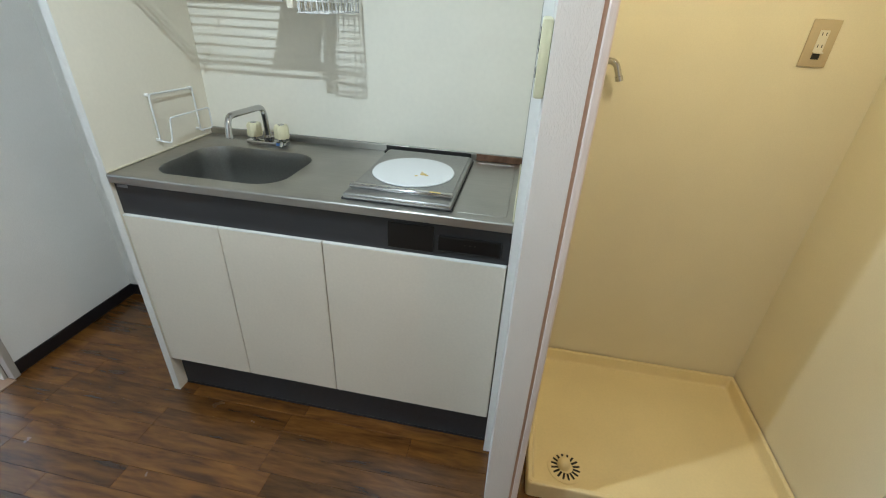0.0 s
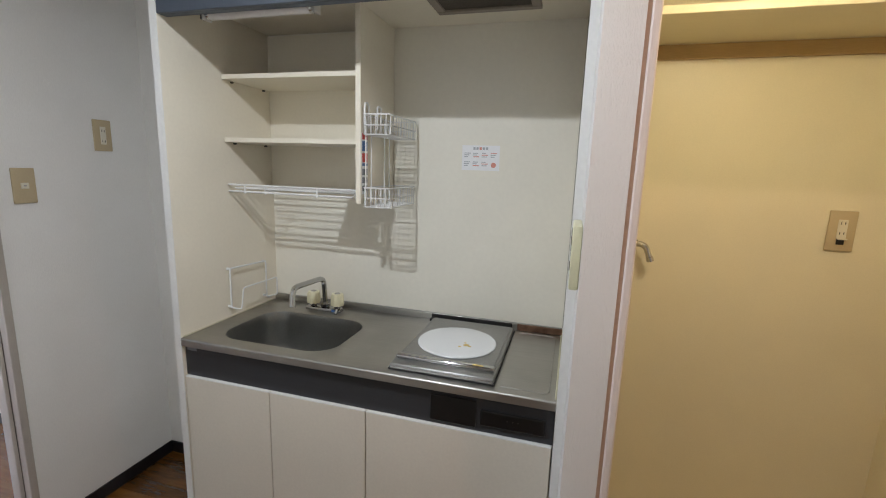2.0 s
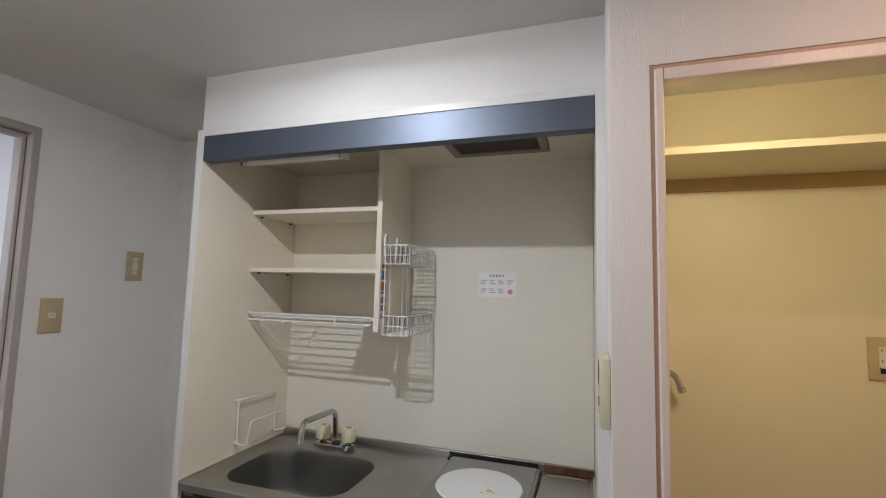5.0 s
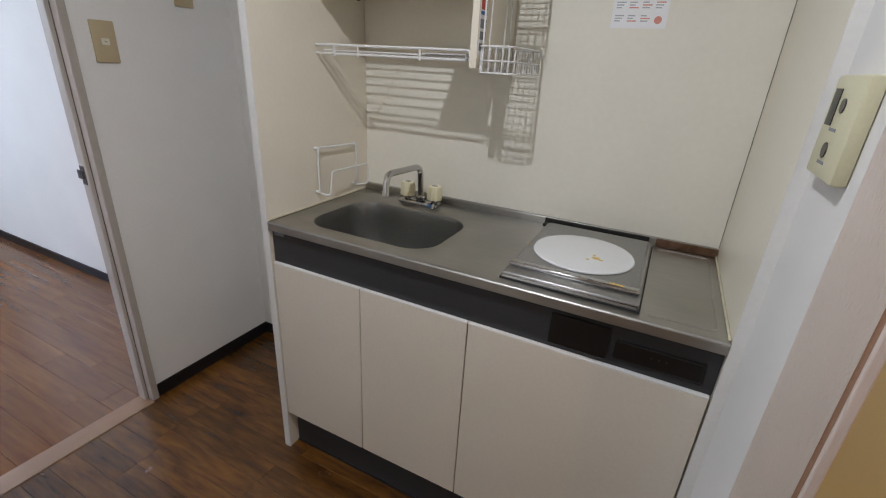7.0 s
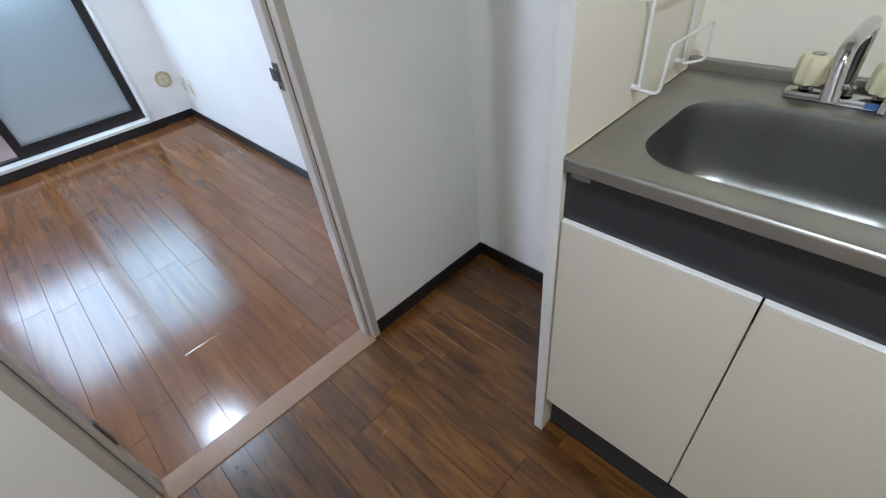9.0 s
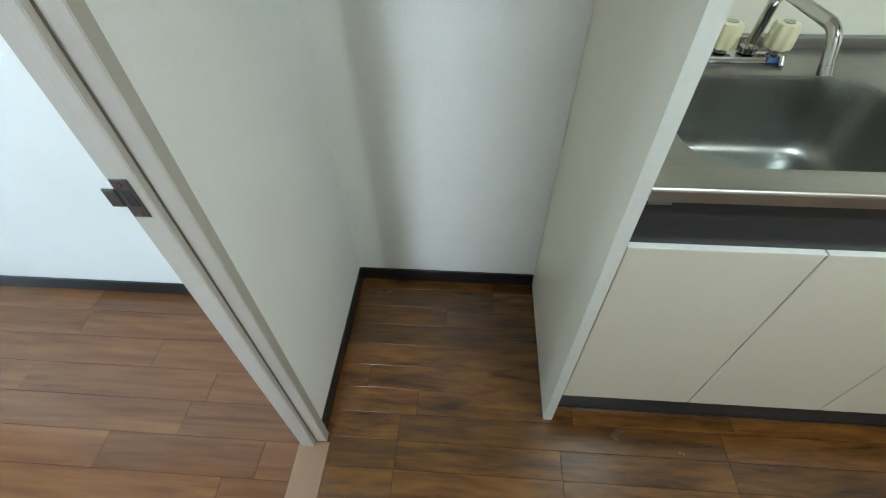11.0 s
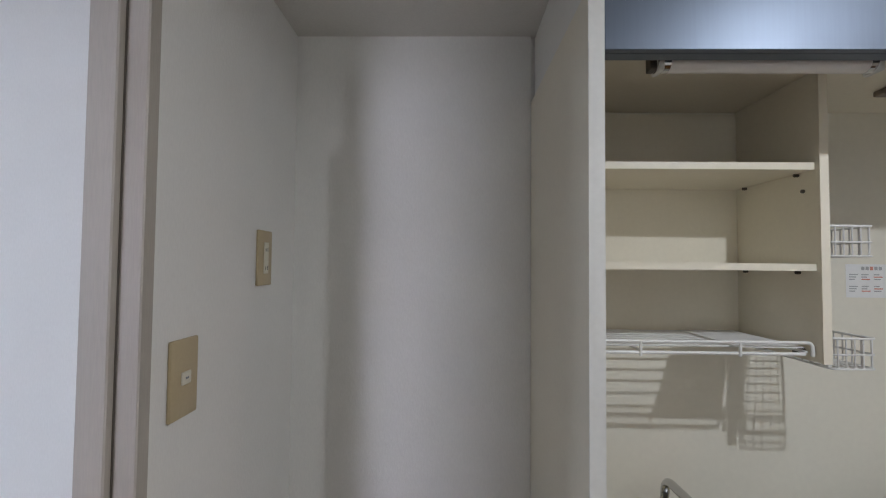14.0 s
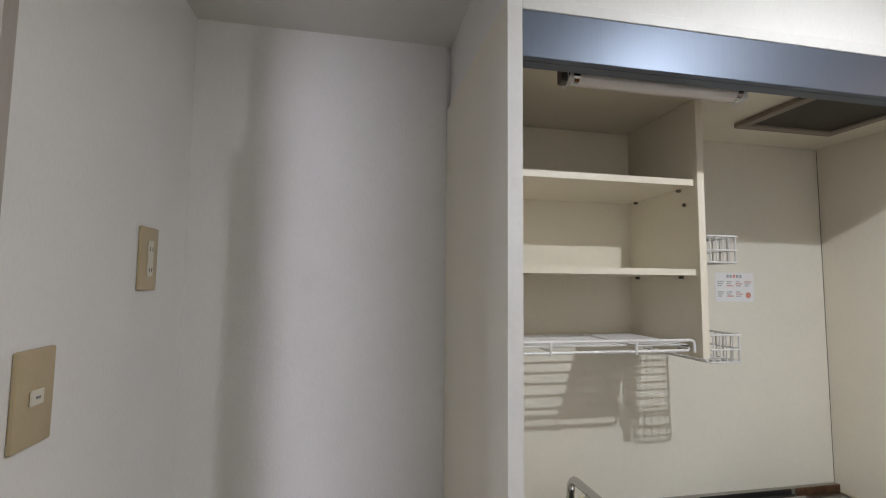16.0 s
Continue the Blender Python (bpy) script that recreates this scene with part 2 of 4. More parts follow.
def rod(bm, a, b, r, n=8, r2=None):
    a, b = Vector(a), Vector(b)
    got = bmesh.ops.create_cone(bm, cap_ends=True, segments=n, radius1=r, radius2=r if r2 is None else r2, depth=(b - a).length)["verts"]
    bmesh.ops.transform(bm, verts=got, matrix=Matrix.Translation((a + b) / 2) @ (b - a).to_track_quat("Z", "Y").to_matrix().to_4x4())
    return bm


def bent(bm, points, r, n=8, turns=5, radius=0.02):
    """A round bar along corner points, its corners rounded."""
    pts = [Vector(p) for p in points]
    line = [pts[0]]
    for a, b, c in zip(pts, pts[1:], pts[2:]):
        d = min(radius, (a - b).length * 0.49, (c - b).length * 0.49)
        p, q = b + (a - b).normalized() * d, b + (c - b).normalized() * d
        for i in range(turns + 1):
            u = i / turns
            line.append(p * (1 - u) ** 2 + b * 2 * u * (1 - u) + q * u * u)
    line.append(pts[-1])
    rings, side = [], None
    for i, p in enumerate(line):
        way = (line[min(i + 1, len(line) - 1)] - line[max(i - 1, 0)]).normalized()
        if side is None:
            side = way.orthogonal().normalized()
        side = (side - way * side.dot(way)).normalized()
        up = way.cross(side)
        rings.append([bm.verts.new(p + (side * math.cos(2 * math.pi * k / n) + up * math.sin(2 * math.pi * k / n)) * r) for k in range(n)])
    for a, b in zip(rings, rings[1:]):
        for k in range(n):
            bm.faces.new((a[k], a[(k + 1) % n], b[(k + 1) % n], b[k]))
    bm.faces.new(rings[0][::-1]), bm.faces.new(rings[-1])
    return bm


def lathe(bm, centre, profile, n=24):
    """Turn (radius, height) pairs round an upright axis."""
    c, rings = Vector(centre), []
    for r, z in profile:
        rings.append([bm.verts.new(c + Vector((r * math.cos(2 * math.pi * k / n), r * math.sin(2 * math.pi * k / n), z))) for k in range(n)])
    for a, b in zip(rings, rings[1:]):
        for k in range(n):
            bm.faces.new((a[k], a[(k + 1) % n], b[(k + 1) % n], b[k]))
    bm.faces.new(rings[0][::-1]), bm.faces.new(rings[-1])
    return bm


def mesh_of(name, bm, mat, smooth=False):
    bmesh.ops.recalc_face_normals(bm, faces=bm.faces[:])
    me = bpy.data.meshes.new(name)
    bm.to_mesh(me)
    bm.free()
    me.materials.append(mat)
    if smooth:
        me.polygons.foreach_set("use_smooth", [True] * len(me.polygons))
        me.set_sharp_from_angle(angle=radians(40))
    return me


def thing(name, label, category, at=(0, 0, 0), group="", kind=""):
    """An empty at the base of a thing; its parts hang under it."""
    ob = new(name)
    ob.location, ob.empty_display_size = at, 0.05
    return tagged(ob, label, category, group, kind)


def part(name, bm, mat, parent, label="", smooth=False):
    """Links a bmesh given in world metres as ONE mesh object under a thing or a part."""
    ob = new(name, mesh_of(name, bm, mat, smooth))
    ob.parent = parent
    top, at = parent, Vector((0, 0, 0))
    while top is not None:
        at += Vector(top.location)
        top = top.parent
    ob.location = -at
    return tagged(ob, label) if label else ob


def whole(name, bm, mat, label, category, smooth=False, kind="", group=""):
    ob = new(name, mesh_of(name, bm, mat, smooth))
    return tagged(ob, label, category, group, kind)


def setting(name, bm, mat, label, category="wall", smooth=False):
    return whole(name, bm, mat, label, category, smooth, "structure")


def rounded(cx, cy, w, h, r, n=8):
    """Points of a rounded rectangle, n per corner, anticlockwise."""
    out = []
    for i, (sx, sy) in enumerate(((1, 1), (-1, 1), (-1, -1), (1, -1))):
        for k in range(n):
            a = math.pi / 2 * (i + k / (n - 1))
            out.append((cx + sx * (w / 2 - r) + r * math.cos(a), cy + sy * (h / 2 - r) + r * math.sin(a)))
    return out


# ---- the setting: kitchen corridor, washing nook, living room ----
WX, WXI = -0.645, -0.700          # wall between corridor and room
BACK = 0.487                      # back wall of kitchen and fridge space
NF = -0.170                       # inner face of the lintel wall of the nook
WF = -0.205                       # front of the wall end beside the nook
DY0, DY1, DTOP = -0.854, -0.090, 1.950   # hole for the room door
REAR = -2.05
setting("floor_kitchen", boxes((WX - 0.06, 2.5, REAR, BACK + 0.1, -0.12, -0.006)), GROUT, "dark wooden board floor of the kitchen corridor", "floor")
setting("floor_room", boxes((-3.66, WX - 0.06, -2.4, 0.45, -0.12, -0.006)), GROUT, "glossy red-brown parquet floor of the empty room", "floor")
setting("wall_room_side", boxes((WXI, WX, DY1 + 0.011, BACK + 0.1, 0, 2.4), (WXI, WX, DY0 - 0.011, DY1 + 0.011, DTOP + 0.011, 2.4), (WXI, WX, -1.075, DY0 - 0.011, 0, 2.4)), PAPER,
        "off-white papered wall with the room doorway")
setting("wall_alcove_back", boxes((WX, -0.024, BACK, BACK + 0.1, 0, CEIL)), PAPER, "off-white papered back wall of the fridge space")
setting("wall_kitchen_back", boxes((-0.024, 1.187, BACK + 0.012, BACK + 0.1, 0, CEIL)), PAPER, "papered wall behind the kitchenette")
setting("wall_above_kitchen", boxes((-0.012, 1.187, 0.004, BACK + 0.012, 1.926, CEIL)), PAPER, "white papered bulkhead above the kitchenette")
setting("wall_nook_side", boxes((1.187, 1.256, WF, 0.52, 0, CEIL)), RIB, "papered wall end between kitchenette and washing nook")
setting("wall_nook_side_lining", boxes((1.256, 1.2788, NF - 0.0005, 0.52, 0, CEIL)), NOOK, "cream papered side wall of the washing nook")
setting("wall_nook_back", boxes((1.256, 2.22, 0.52, 0.62, 0, CEIL)), NOOK, "cream papered back wall of the washing nook")
setting("wall_nook_right", boxes((2.124, 2.22, NF, 0.52, 0, CEIL)), NOOK, "cream papered side wall of the washing nook")
setting("wall_nook_front", boxes((1.256, 2.16, WF, NF, 1.862, CEIL), (2.16, 2.5, WF, NF, 0, CEIL)), RIB, "papered wall above the washing nook opening")
setting("wall_corridor_end", boxes((2.5, 2.6, REAR, NF, 0, CEIL)), PAPER, "papered end wall of the corridor")
setting("wall_corridor_rear", boxes((0.65, 2.6, REAR - 0.1, REAR, 0, CEIL), (WX, 0.75, -1.175, -1.075, 0, CEIL), (0.65, 0.75, REAR, -1.175, 0, CEIL)), PAPER,
        "papered rear wall of the corridor")
setting("ceiling", boxes((WX, 2.6, REAR - 0.1, 0.62, CEIL, CEIL + 0.1)), CEILING, "low off-white papered ceiling", "ceiling")
setting("ceiling_room", boxes((-3.66, WXI, -2.4, 0.45, ROOM_CEIL, ROOM_CEIL + 0.1)), CEILING, "off-white ceiling of the empty room", "ceiling")
setting("wall_room_north", boxes((-3.66, WXI, 0.376, 0.47, 0, 2.4)), PAPER, "bright white papered wall of the empty room")
setting("wall_room_south", boxes((-3.66, -2.4, -2.5, -2.4, 0, 2.4), (-0.9, WXI, -2.5, -2.4, 0, 2.4), (-2.4, -0.9, -2.5, -2.4, 0, 0.9), (-2.4, -0.9, -2.5, -2.4, 1.95, 2.4)), PAPER, "white papered wall of the empty room")
WY0, WY1, WZ0, WZ1 = -1.62, 0.066, 0.085, 1.95
setting("wall_room_window", boxes((-3.66, -3.53, WY1, 0.376, 0, 2.4), (-3.66, -3.53, -2.4, WY0, 0, 2.4), (-3.66, -3.53, WY0, WY1, 0, 0.06),
                                  (-3.66, -3.53, WY0, WY1, WZ1, 2.4)), PAPER, "white papered wall round the balcony window")


def skirting(name, label, *rows):
    setting(name, boxes(*rows, bevel=0.003), SKIRT, label, "baseboard")


skirting("baseboard_alcove", "black vinyl skirting in the fridge space", (WX, WX + 0.007, DY1 + 0.0115, BACK, 0, 0.06), (WX + 0.007, -0.025, BACK - 0.007, BACK, 0, 0.06))
skirting("baseboard_corridor", "black vinyl skirting beside the doorway", (WX, WX + 0.007, -1.068, DY0 - 0.0115, 0, 0.06), (WX, 0.65, -1.075, -1.068, 0, 0.06))
skirting("baseboard_room", "black vinyl skirting round the empty room", (-3.523, WXI, 0.369, 0.376, 0, 0.06), (-3.53, -3.523, -2.4, 0.376, 0, 0.06))


def door_frame():
    """Frame of the room doorway: jambs with a broad front face, proud stops on the room side, threshold."""
    d = thing("door_frame", "taupe painted wooden frame of the room doorway", "door frame", (WX, DY1, 0), kind="structure")
    for face, out, sign in ((DY1 - 0.014, DY1 + 0.011, -1), (DY0 + 0.014, DY0 - 0.011, 1)):
        proud = face + sign * 0.014
        j = part("jamb", boxes((WXI - 0.004, WX + 0.014, min(face, out), max(face, out), 0.001, DTOP + 0.011), bevel=0.002), JAMB, d)
        part("door_stop", boxes((WXI - 0.002, -0.662, min(face + sign * 0.0002, proud), max(face + sign * 0.0002, proud), 0.001, DTOP - 0.028), bevel=0.002), JAMB, j)
        # No real gap: a dark strip paints the shade in the crease of the stop.
        part("shadow_gap", boxes((-0.6618, -0.6600, min(face + sign * 0.0003, face + sign * 0.0022), max(face + sign * 0.0003, face + sign * 0.0022), 0.001, DTOP - 0.028)), GAP, j)
    h = part("head", boxes((WXI - 0.004, WX + 0.0142, DY0 + 0.0142, DY1 - 0.0142, DTOP - 0.014, DTOP + 0.011), bevel=0.002), JAMB, d)
    part("door_stop", boxes((WXI - 0.002, -0.662, DY0 + 0.0142, DY1 - 0.0142, DTOP - 0.028, DTOP - 0.0142), bevel=0.002), JAMB, h)
    # Same painted shade strip below the head.
    part("shadow_gap", boxes((-0.6618, -0.6600, DY0 + 0.0142, DY1 - 0.0142, DTOP - 0.0165, DTOP - 0.0142)), GAP, h)
    part("threshold", boxes((-0.708, -0.622, DY0 + 0.0145, DY1 - 0.0145, -0.005, 0.004), bevel=0.002), THRESH, d, "worn light brown wooden threshold")
    y = DY1 - 0.028
    s = part("strike_plate", boxes((-0.698, -0.674, y - 0.0022, y, 0.884, 0.947), bevel=0.001), STRIKE, d, "dark worn steel strike plate")
    part("latch_hole", boxes((-0.690, -0.678, y - 0.0030, y - 0.0023, 0.904, 0.929)), VENT_SHADE, s)
    part("lip", boxes((-0.716, -0.6982, y - 0.0034, y, 0.902, 0.931), bevel=0.001), STRIKE, s)
    for z in (0.892, 0.939):
        part("screw", rod(bmesh.new(), (-0.686, y - 0.0023, z), (-0.686, y - 0.0036, z), 0.003, 10), CHROME, s)
    part("hinge", boxes((-0.700, -0.680, DY0 + 0.028, DY0 + 0.032, 0.24, 0.34), bevel=0.001), STRIKE, d, "dark steel door hinge")


door_frame()


def nook_frame():
    """Trim round the washing nook opening."""
    d = thing("nook_frame", "pinkish wooden trim round the washing nook opening", "trim", (1.29, WF, 0), kind="structure")
    for x0, x1, e0, e1 in ((1.2635, 1.279, 1.256, 1.2632), (2.126, 2.1525, 2.1528, 2.16)):
        j = part("jamb", boxes((x0, x1, WF - 0.003, NF - 0.001, 0.001, 1.8538), bevel=0.003, seg=2), NTRIM, d)
        # Filled strip; the groove's shade is put into its brown colour, at the head too.
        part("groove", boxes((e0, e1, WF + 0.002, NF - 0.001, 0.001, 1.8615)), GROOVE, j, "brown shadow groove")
    h = part("head", boxes((1.2793, 2.1257, WF - 0.002, NF - 0.001, 1.8305, 1.8538), bevel=0.003, seg=2), NTRIM, d)
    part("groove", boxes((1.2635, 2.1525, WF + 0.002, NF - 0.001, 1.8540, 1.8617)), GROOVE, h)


nook_frame()


# ---- the kitchenette ----
def kitchenette():
    k = thing("kitchenette_body", "cream melamine kitchenette housing with open upper shelves", "kitchen unit", (0.58, 0.24, 0))
    part("side_panel", boxes((-0.024, 0.0, 0.0, BACK - 0.001, 0.0, 1.926), bevel=0.0012), MELAMINE, k, "tall cream side panel")
    part("side_panel", boxes((1.166, 1.1865, 0.0, BACK, 0.0, 1.926), bevel=0.0012), MELAMINE, k, "tall cream side panel")
    part("edge_band", boxes((-0.0243, 0.0003, -0.0022, -0.0002, 0.0, 1.926)), EDGE, k)
    part("edge_band", boxes((1.1657, 1.1868, -0.0022, -0.0002, 0.0, 1.926)), EDGE, k)
    part("back_board", boxes((0.0005, 1.1655, BACK - 0.004, BACK + 0.011, 0.80, 1.90)), SPLASH, k, "glossy cream splash board")
    part("corner_seam", boxes((1.1646, 1.1656, BACK - 0.0050, BACK - 0.0041, 0.889, 1.8965)), GAP, k)
    part("top_board", boxes((0.0005, 1.1655, 0.013, BACK - 0.005, 1.897, 1.913)), MELAMINE, k)
    part("top_rail", boxes((0.0005, 1.1655, -0.002, 0.012, 1.9055, 1.926), bevel=0.001), EDGE, k)
    part("fascia", boxes((0.0005, 1.1655, -0.001, 0.012, 1.826, 1.9052), bevel=0.0015), FASCIA, k, "blue-grey metal fascia strip")
    part("fascia_lip", boxes((0.0005, 1.1655, 0.0122, 0.034, 1.826, 1.829)), FASCIA, k)
    part("divider", boxes((0.503, 0.520, 0.222, BACK - 0.005, 1.306, 1.8965), bevel=0.0012), MELAMINE, k)
    part("edge_band", boxes((0.5027, 0.5203, 0.2198, 0.2218, 1.306, 1.8965)), MELAMINE, k)
    for z in (1.709, 1.504):
        s = part("shelf", boxes((0.001, 0.5025, 0.234, BACK - 0.005, z - 0.0145, z), bevel=0.0012), MELAMINE, k)
        part("edge_band", boxes((0.001, 0.5025, 0.2318, 0.2338, z - 0.0145, z)), MELAMINE, s)
        for x0, x1 in ((0.0005, 0.010), (0.4935, 0.5025)):
            for y in (0.275, 0.44):
                part("shelf_pin", rod(bmesh.new(), (x0, y, z - 0.0185), (x1, y, z - 0.0185), 0.0035, 8), STRIKE, s)
    for y, z in ((0.262, 1.655), (0.30, 1.33), (0.455, 1.325)):
        part("screw", rod(bmesh.new(), (0.499, y, z), (0.5033, y, z), 0.004, 8), STRIKE, k)
    part("shelf_back", boxes((0.001, 0.5025, BACK - 0.010, BACK - 0.0045, 1.306, 1.890)), MELAMINE, k)


kitchenette()


def base_cabinet(x0, x1):
    c = thing("base_cabinet", "base cabinet with a plain beige laminate door", "cabinet", ((x0 + x1) / 2, 0.2, 0.15), group="base cabinets")
    part("body", boxes((x0, x1, 0.021, BACK - 0.006, 0.156, 0.675)), MELAMINE, c)
    d = part("door", boxes((x0 + 0.0015, x1 - 0.0015, 0.001, 0.0205, 0.159, 0.7325), bevel=0.0015), DOORS, c)
    part("edge_band", boxes((x0 + 0.0015, x1 - 0.0015, 0.0006, 0.0205, 0.7327, 0.7360), bevel=0.0008), EDGE, d, "white top edging")


for a, b in ((0.0025, 0.3215), (0.3215, 0.6445), (0.6445, 1.1635)):
    base_cabinet(a, b)
kick = thing("kickboard", "dark grey kickboard under the base cabinets", "kickboard", (0.58, 0.05, 0))
part("board", boxes((0.001, 1.165, 0.040, 0.055, 0.004, 0.1555), bevel=0.001), KICK, kick)
part("floor_seal", boxes((0.001, 1.165, 0.036, 0.0398, 0.0003, 0.008), bevel=0.001), SKIRT, kick, "black vinyl sealing strip")
apron = thing("apron_panel", "dark grey panel under the steel worktop", "panel", (0.58, 0.02, 0.74))
part("panel", boxes((0.001, 1.165, 0.012, 0.022, 0.7365, 0.842)), APRON, apron)
part("switch_cover", boxes((0.835, 0.963, 0.006, 0.0118, 0.747, 0.824), bevel=0.002), BLACK, apron, "glossy black square cover")
cp = part("control_strip", boxes((0.974, 1.143, 0.006, 0.0118, 0.756, 0.803), bevel=0.004, seg=2), BLACK, apron, "black oblong control strip")
for i in range(3):
    part("dial_mark", boxes((1.045 + i * 0.014, 1.048 + i * 0.014, 0.0052, 0.0059, 0.782, 0.784)), STRIKE, cp)
whole("maker_label", boxes((0.010, 0.045, 0.0105, 0.0118, 0.822, 0.831)), PRINT, "tiny grey label under the worktop", "label")


def worktop():
    """Pressed steel worktop with the sink bowl."""
    w = thing("worktop", "stained stainless steel worktop with sink", "worktop", (0.58, 0.2, 0.84))
    top, x0, x1, y0, y1 = 0.865, 0.0005, 1.1652, -0.004, 0.4675
    cx, cy, wd, dp = 0.284, 0.204, 0.416, 0.298
    hole = rounded(cx, cy, wd, dp, 0.085, 9)
    bm = bmesh.new()

    def ring(pts, z):
        return [bm.verts.new((px, py, z)) for px, py in pts]

    def bridge(a, b):
        for i in range(len(a)):
            bm.faces.new((a[i], a[(i + 1) % len(a)], b[(i + 1) % len(b)], b[i]))

    edge = []
    ex0, ex1 = x0, 0.62
    for px, py in hole:
        dx, dy = px - cx, py - cy
        s = min(((ex1 if dx > 0 else ex0) - cx) / dx if abs(dx) > 1e-6 else 9e9, ((y1 if dy > 0 else y0 + 0.006) - cy) / dy if abs(dy) > 1e-6 else 9e9)
        edge.append((cx + dx * s, cy + dy * s))
    for corner in ((ex0, y0 + 0.006), (ex1, y0 + 0.006), (ex1, y1), (ex0, y1)):
        i = min(range(len(edge)), key=lambda q: (edge[q][0] - corner[0]) ** 2 + (edge[q][1] - corner[1]) ** 2)
        edge[i] = corner
    outer, rim = ring(edge, top), ring(rounded(cx, cy, wd + 0.012, dp + 0.012, 0.089, 9), top)
    lip = ring(hole, top - 0.0035)
    bridge(outer, rim), bridge(rim, lip)
    box(bm, ex1, x1, y0 + 0.006, y1, top - 0.004, top)
    part("top", bm, STEEL, w, smooth=True)
    bm = bmesh.new()
    bent(bm, [(x0, y0 + 0.006, top - 0.0063), (x1, y0 + 0.006, top - 0.0063)], 0.0062, 14)
    box(bm, x0, x1, y0, y0 + 0.010, top - 0.026, top - 0.006, bevel=0.0015)
    part("front_lip", bm, STEEL, w, smooth=True)
    bm = bmesh.new()
    rows = [(0, 0.0035, 0.085), (0.004, 0.012, 0.085), (0.010, 0.06, 0.083), (0.020, 0.125, 0.080), (0.030, 0.150, 0.078), (0.052, 0.163, 0.070), (0.085, 0.167, 0.050), (0.24, 0.170, 0.015)]
    last = None
    for inset, deep, r in rows:
        now = ring(rounded(cx, cy, wd - inset, dp - inset * 1.0, r, 9), top - deep)
        if last:
            bridge(last, now)
        last = now
    bm.faces.new(last)
    part("sink_bowl", bm, BOWL, w, "dull stainless sink bowl", smooth=True)
    part("drain", lathe(bmesh.new(), (0.405, 0.135, top - 0.1685), [(0.045, 0), (0.045, 0.003), (0.03, 0.0015), (0.012, 0.001)], 24), BOWL, w, smooth=True)
    part("upstand", boxes((x0, x1, 0.468, 0.4825, top - 0.02, 0.889), bevel=0.004, seg=3), STEEL, w, smooth=True)
    part("upstand_end", boxes((1.010, 1.1645, 0.4655, 0.4679, top + 0.0005, 0.8885), bevel=0.001), TARNISH, w, "copper-coloured heat-stained steel")
    part("drip_ridge", bent(bmesh.new(), [(1.02, 0.445, top), (1.145, 0.445, top), (1.145, 0.03, top), (1.02, 0.03, top)], 0.0022, 8), STEEL, w, smooth=True)
    part("sealant", boxes((1.1605, 1.1655, 0.006, 0.466, top, top + 0.006), bevel=0.002), GASKET, w, "yellowed sealant bead")
    part("sealant", boxes((0.0004, 0.0045, 0.006, 0.466, top, top + 0.005), bevel=0.002), GASKET, w, "yellowed sealant bead")


worktop()


def hob():
    h = thing("electric_hob", "single-plate electric hob let into the worktop", "hob", (0.854, 0.23, 0.865))
    z = 0.8652
    part("tray", boxes((0.706, 1.002, 0.026, 0.436, z, z + 0.018), bevel=0.006, seg=3), HOB, h, smooth=True)
    part("rim", boxes((0.716, 0.992, 0.085, 0.428, z + 0.0182, z + 0.0215), bevel=0.0015), HOB, h)
    part("front_bar", boxes((0.710, 0.998, 0.062, 0.083, z + 0.0182, z + 0.030), bevel=0.005, seg=3), CHROME, h, "polished raised front bar", smooth=True)
    part("front_strip", boxes((0.709, 0.999, 0.0245, 0.0255, z + 0.004, z + 0.013)), CHROME, h)
    part("heating_plate", lathe(bmesh.new(), (0.850, 0.228, z + 0.0217), [(0.1225, 0), (0.1235, 0.002), (0.121, 0.0045), (0.08, 0.0050), (0.02, 0.0050)], 64), ENAMEL, h, "round white cover disc", smooth=True)
    stain = bmesh.new()
    for cx, cy, r in ((0.885, 0.205, 0.010), (0.868, 0.188, 0.005), (0.897, 0.198, 0.006), (0.878, 0.222, 0.004)):
        lathe(stain, (cx, cy, z + 0.0268), [(r, 0), (r * 0.7, 0.0006), (r * 0.2, 0.0007)], 9)
    part("grease_spots", stain, GREASE, h, "yellow grease spots")
    part("sticker", boxes((0.935, 0.965, 0.066, 0.074, z + 0.0301, z + 0.0304)), GREASE, h, "small yellow sticker")
    part("back_vent", boxes((0.690, 0.992, 0.440, 0.4640, z, z + 0.010), bevel=0.002), VENT_SHADE, h, "black vent strip")
    part("vent_face", boxes((0.690, 0.992, 0.4645, 0.4678, z, z + 0.0225), bevel=0.001), VENT_SHADE, h, "black vent strip")
    # Thin black sheet under the tray, drawing the shadow line along its edges.
    part("edge_shadow", boxes((0.7025, 1.0055, 0.0235, 0.4395, z - 0.0001, z + 0.0055), bevel=0.001), VENT_SHADE, h, "dark shadow line round the hob tray")
    for i in range(7):
        part("legend_bar", boxes((0.745 + i * 0.024, 0.755 + i * 0.024, 0.066, 0.0685, z + 0.0301, z + 0.0304)), PRINT, h)
    part("crumb", lathe(bmesh.new(), (0.699, 0.27, z - 0.0002), [(0.006, 0), (0.005, 0.003), (0.001, 0.004)], 7), GREASE, h, "yellow crumb by the edge")


hob()


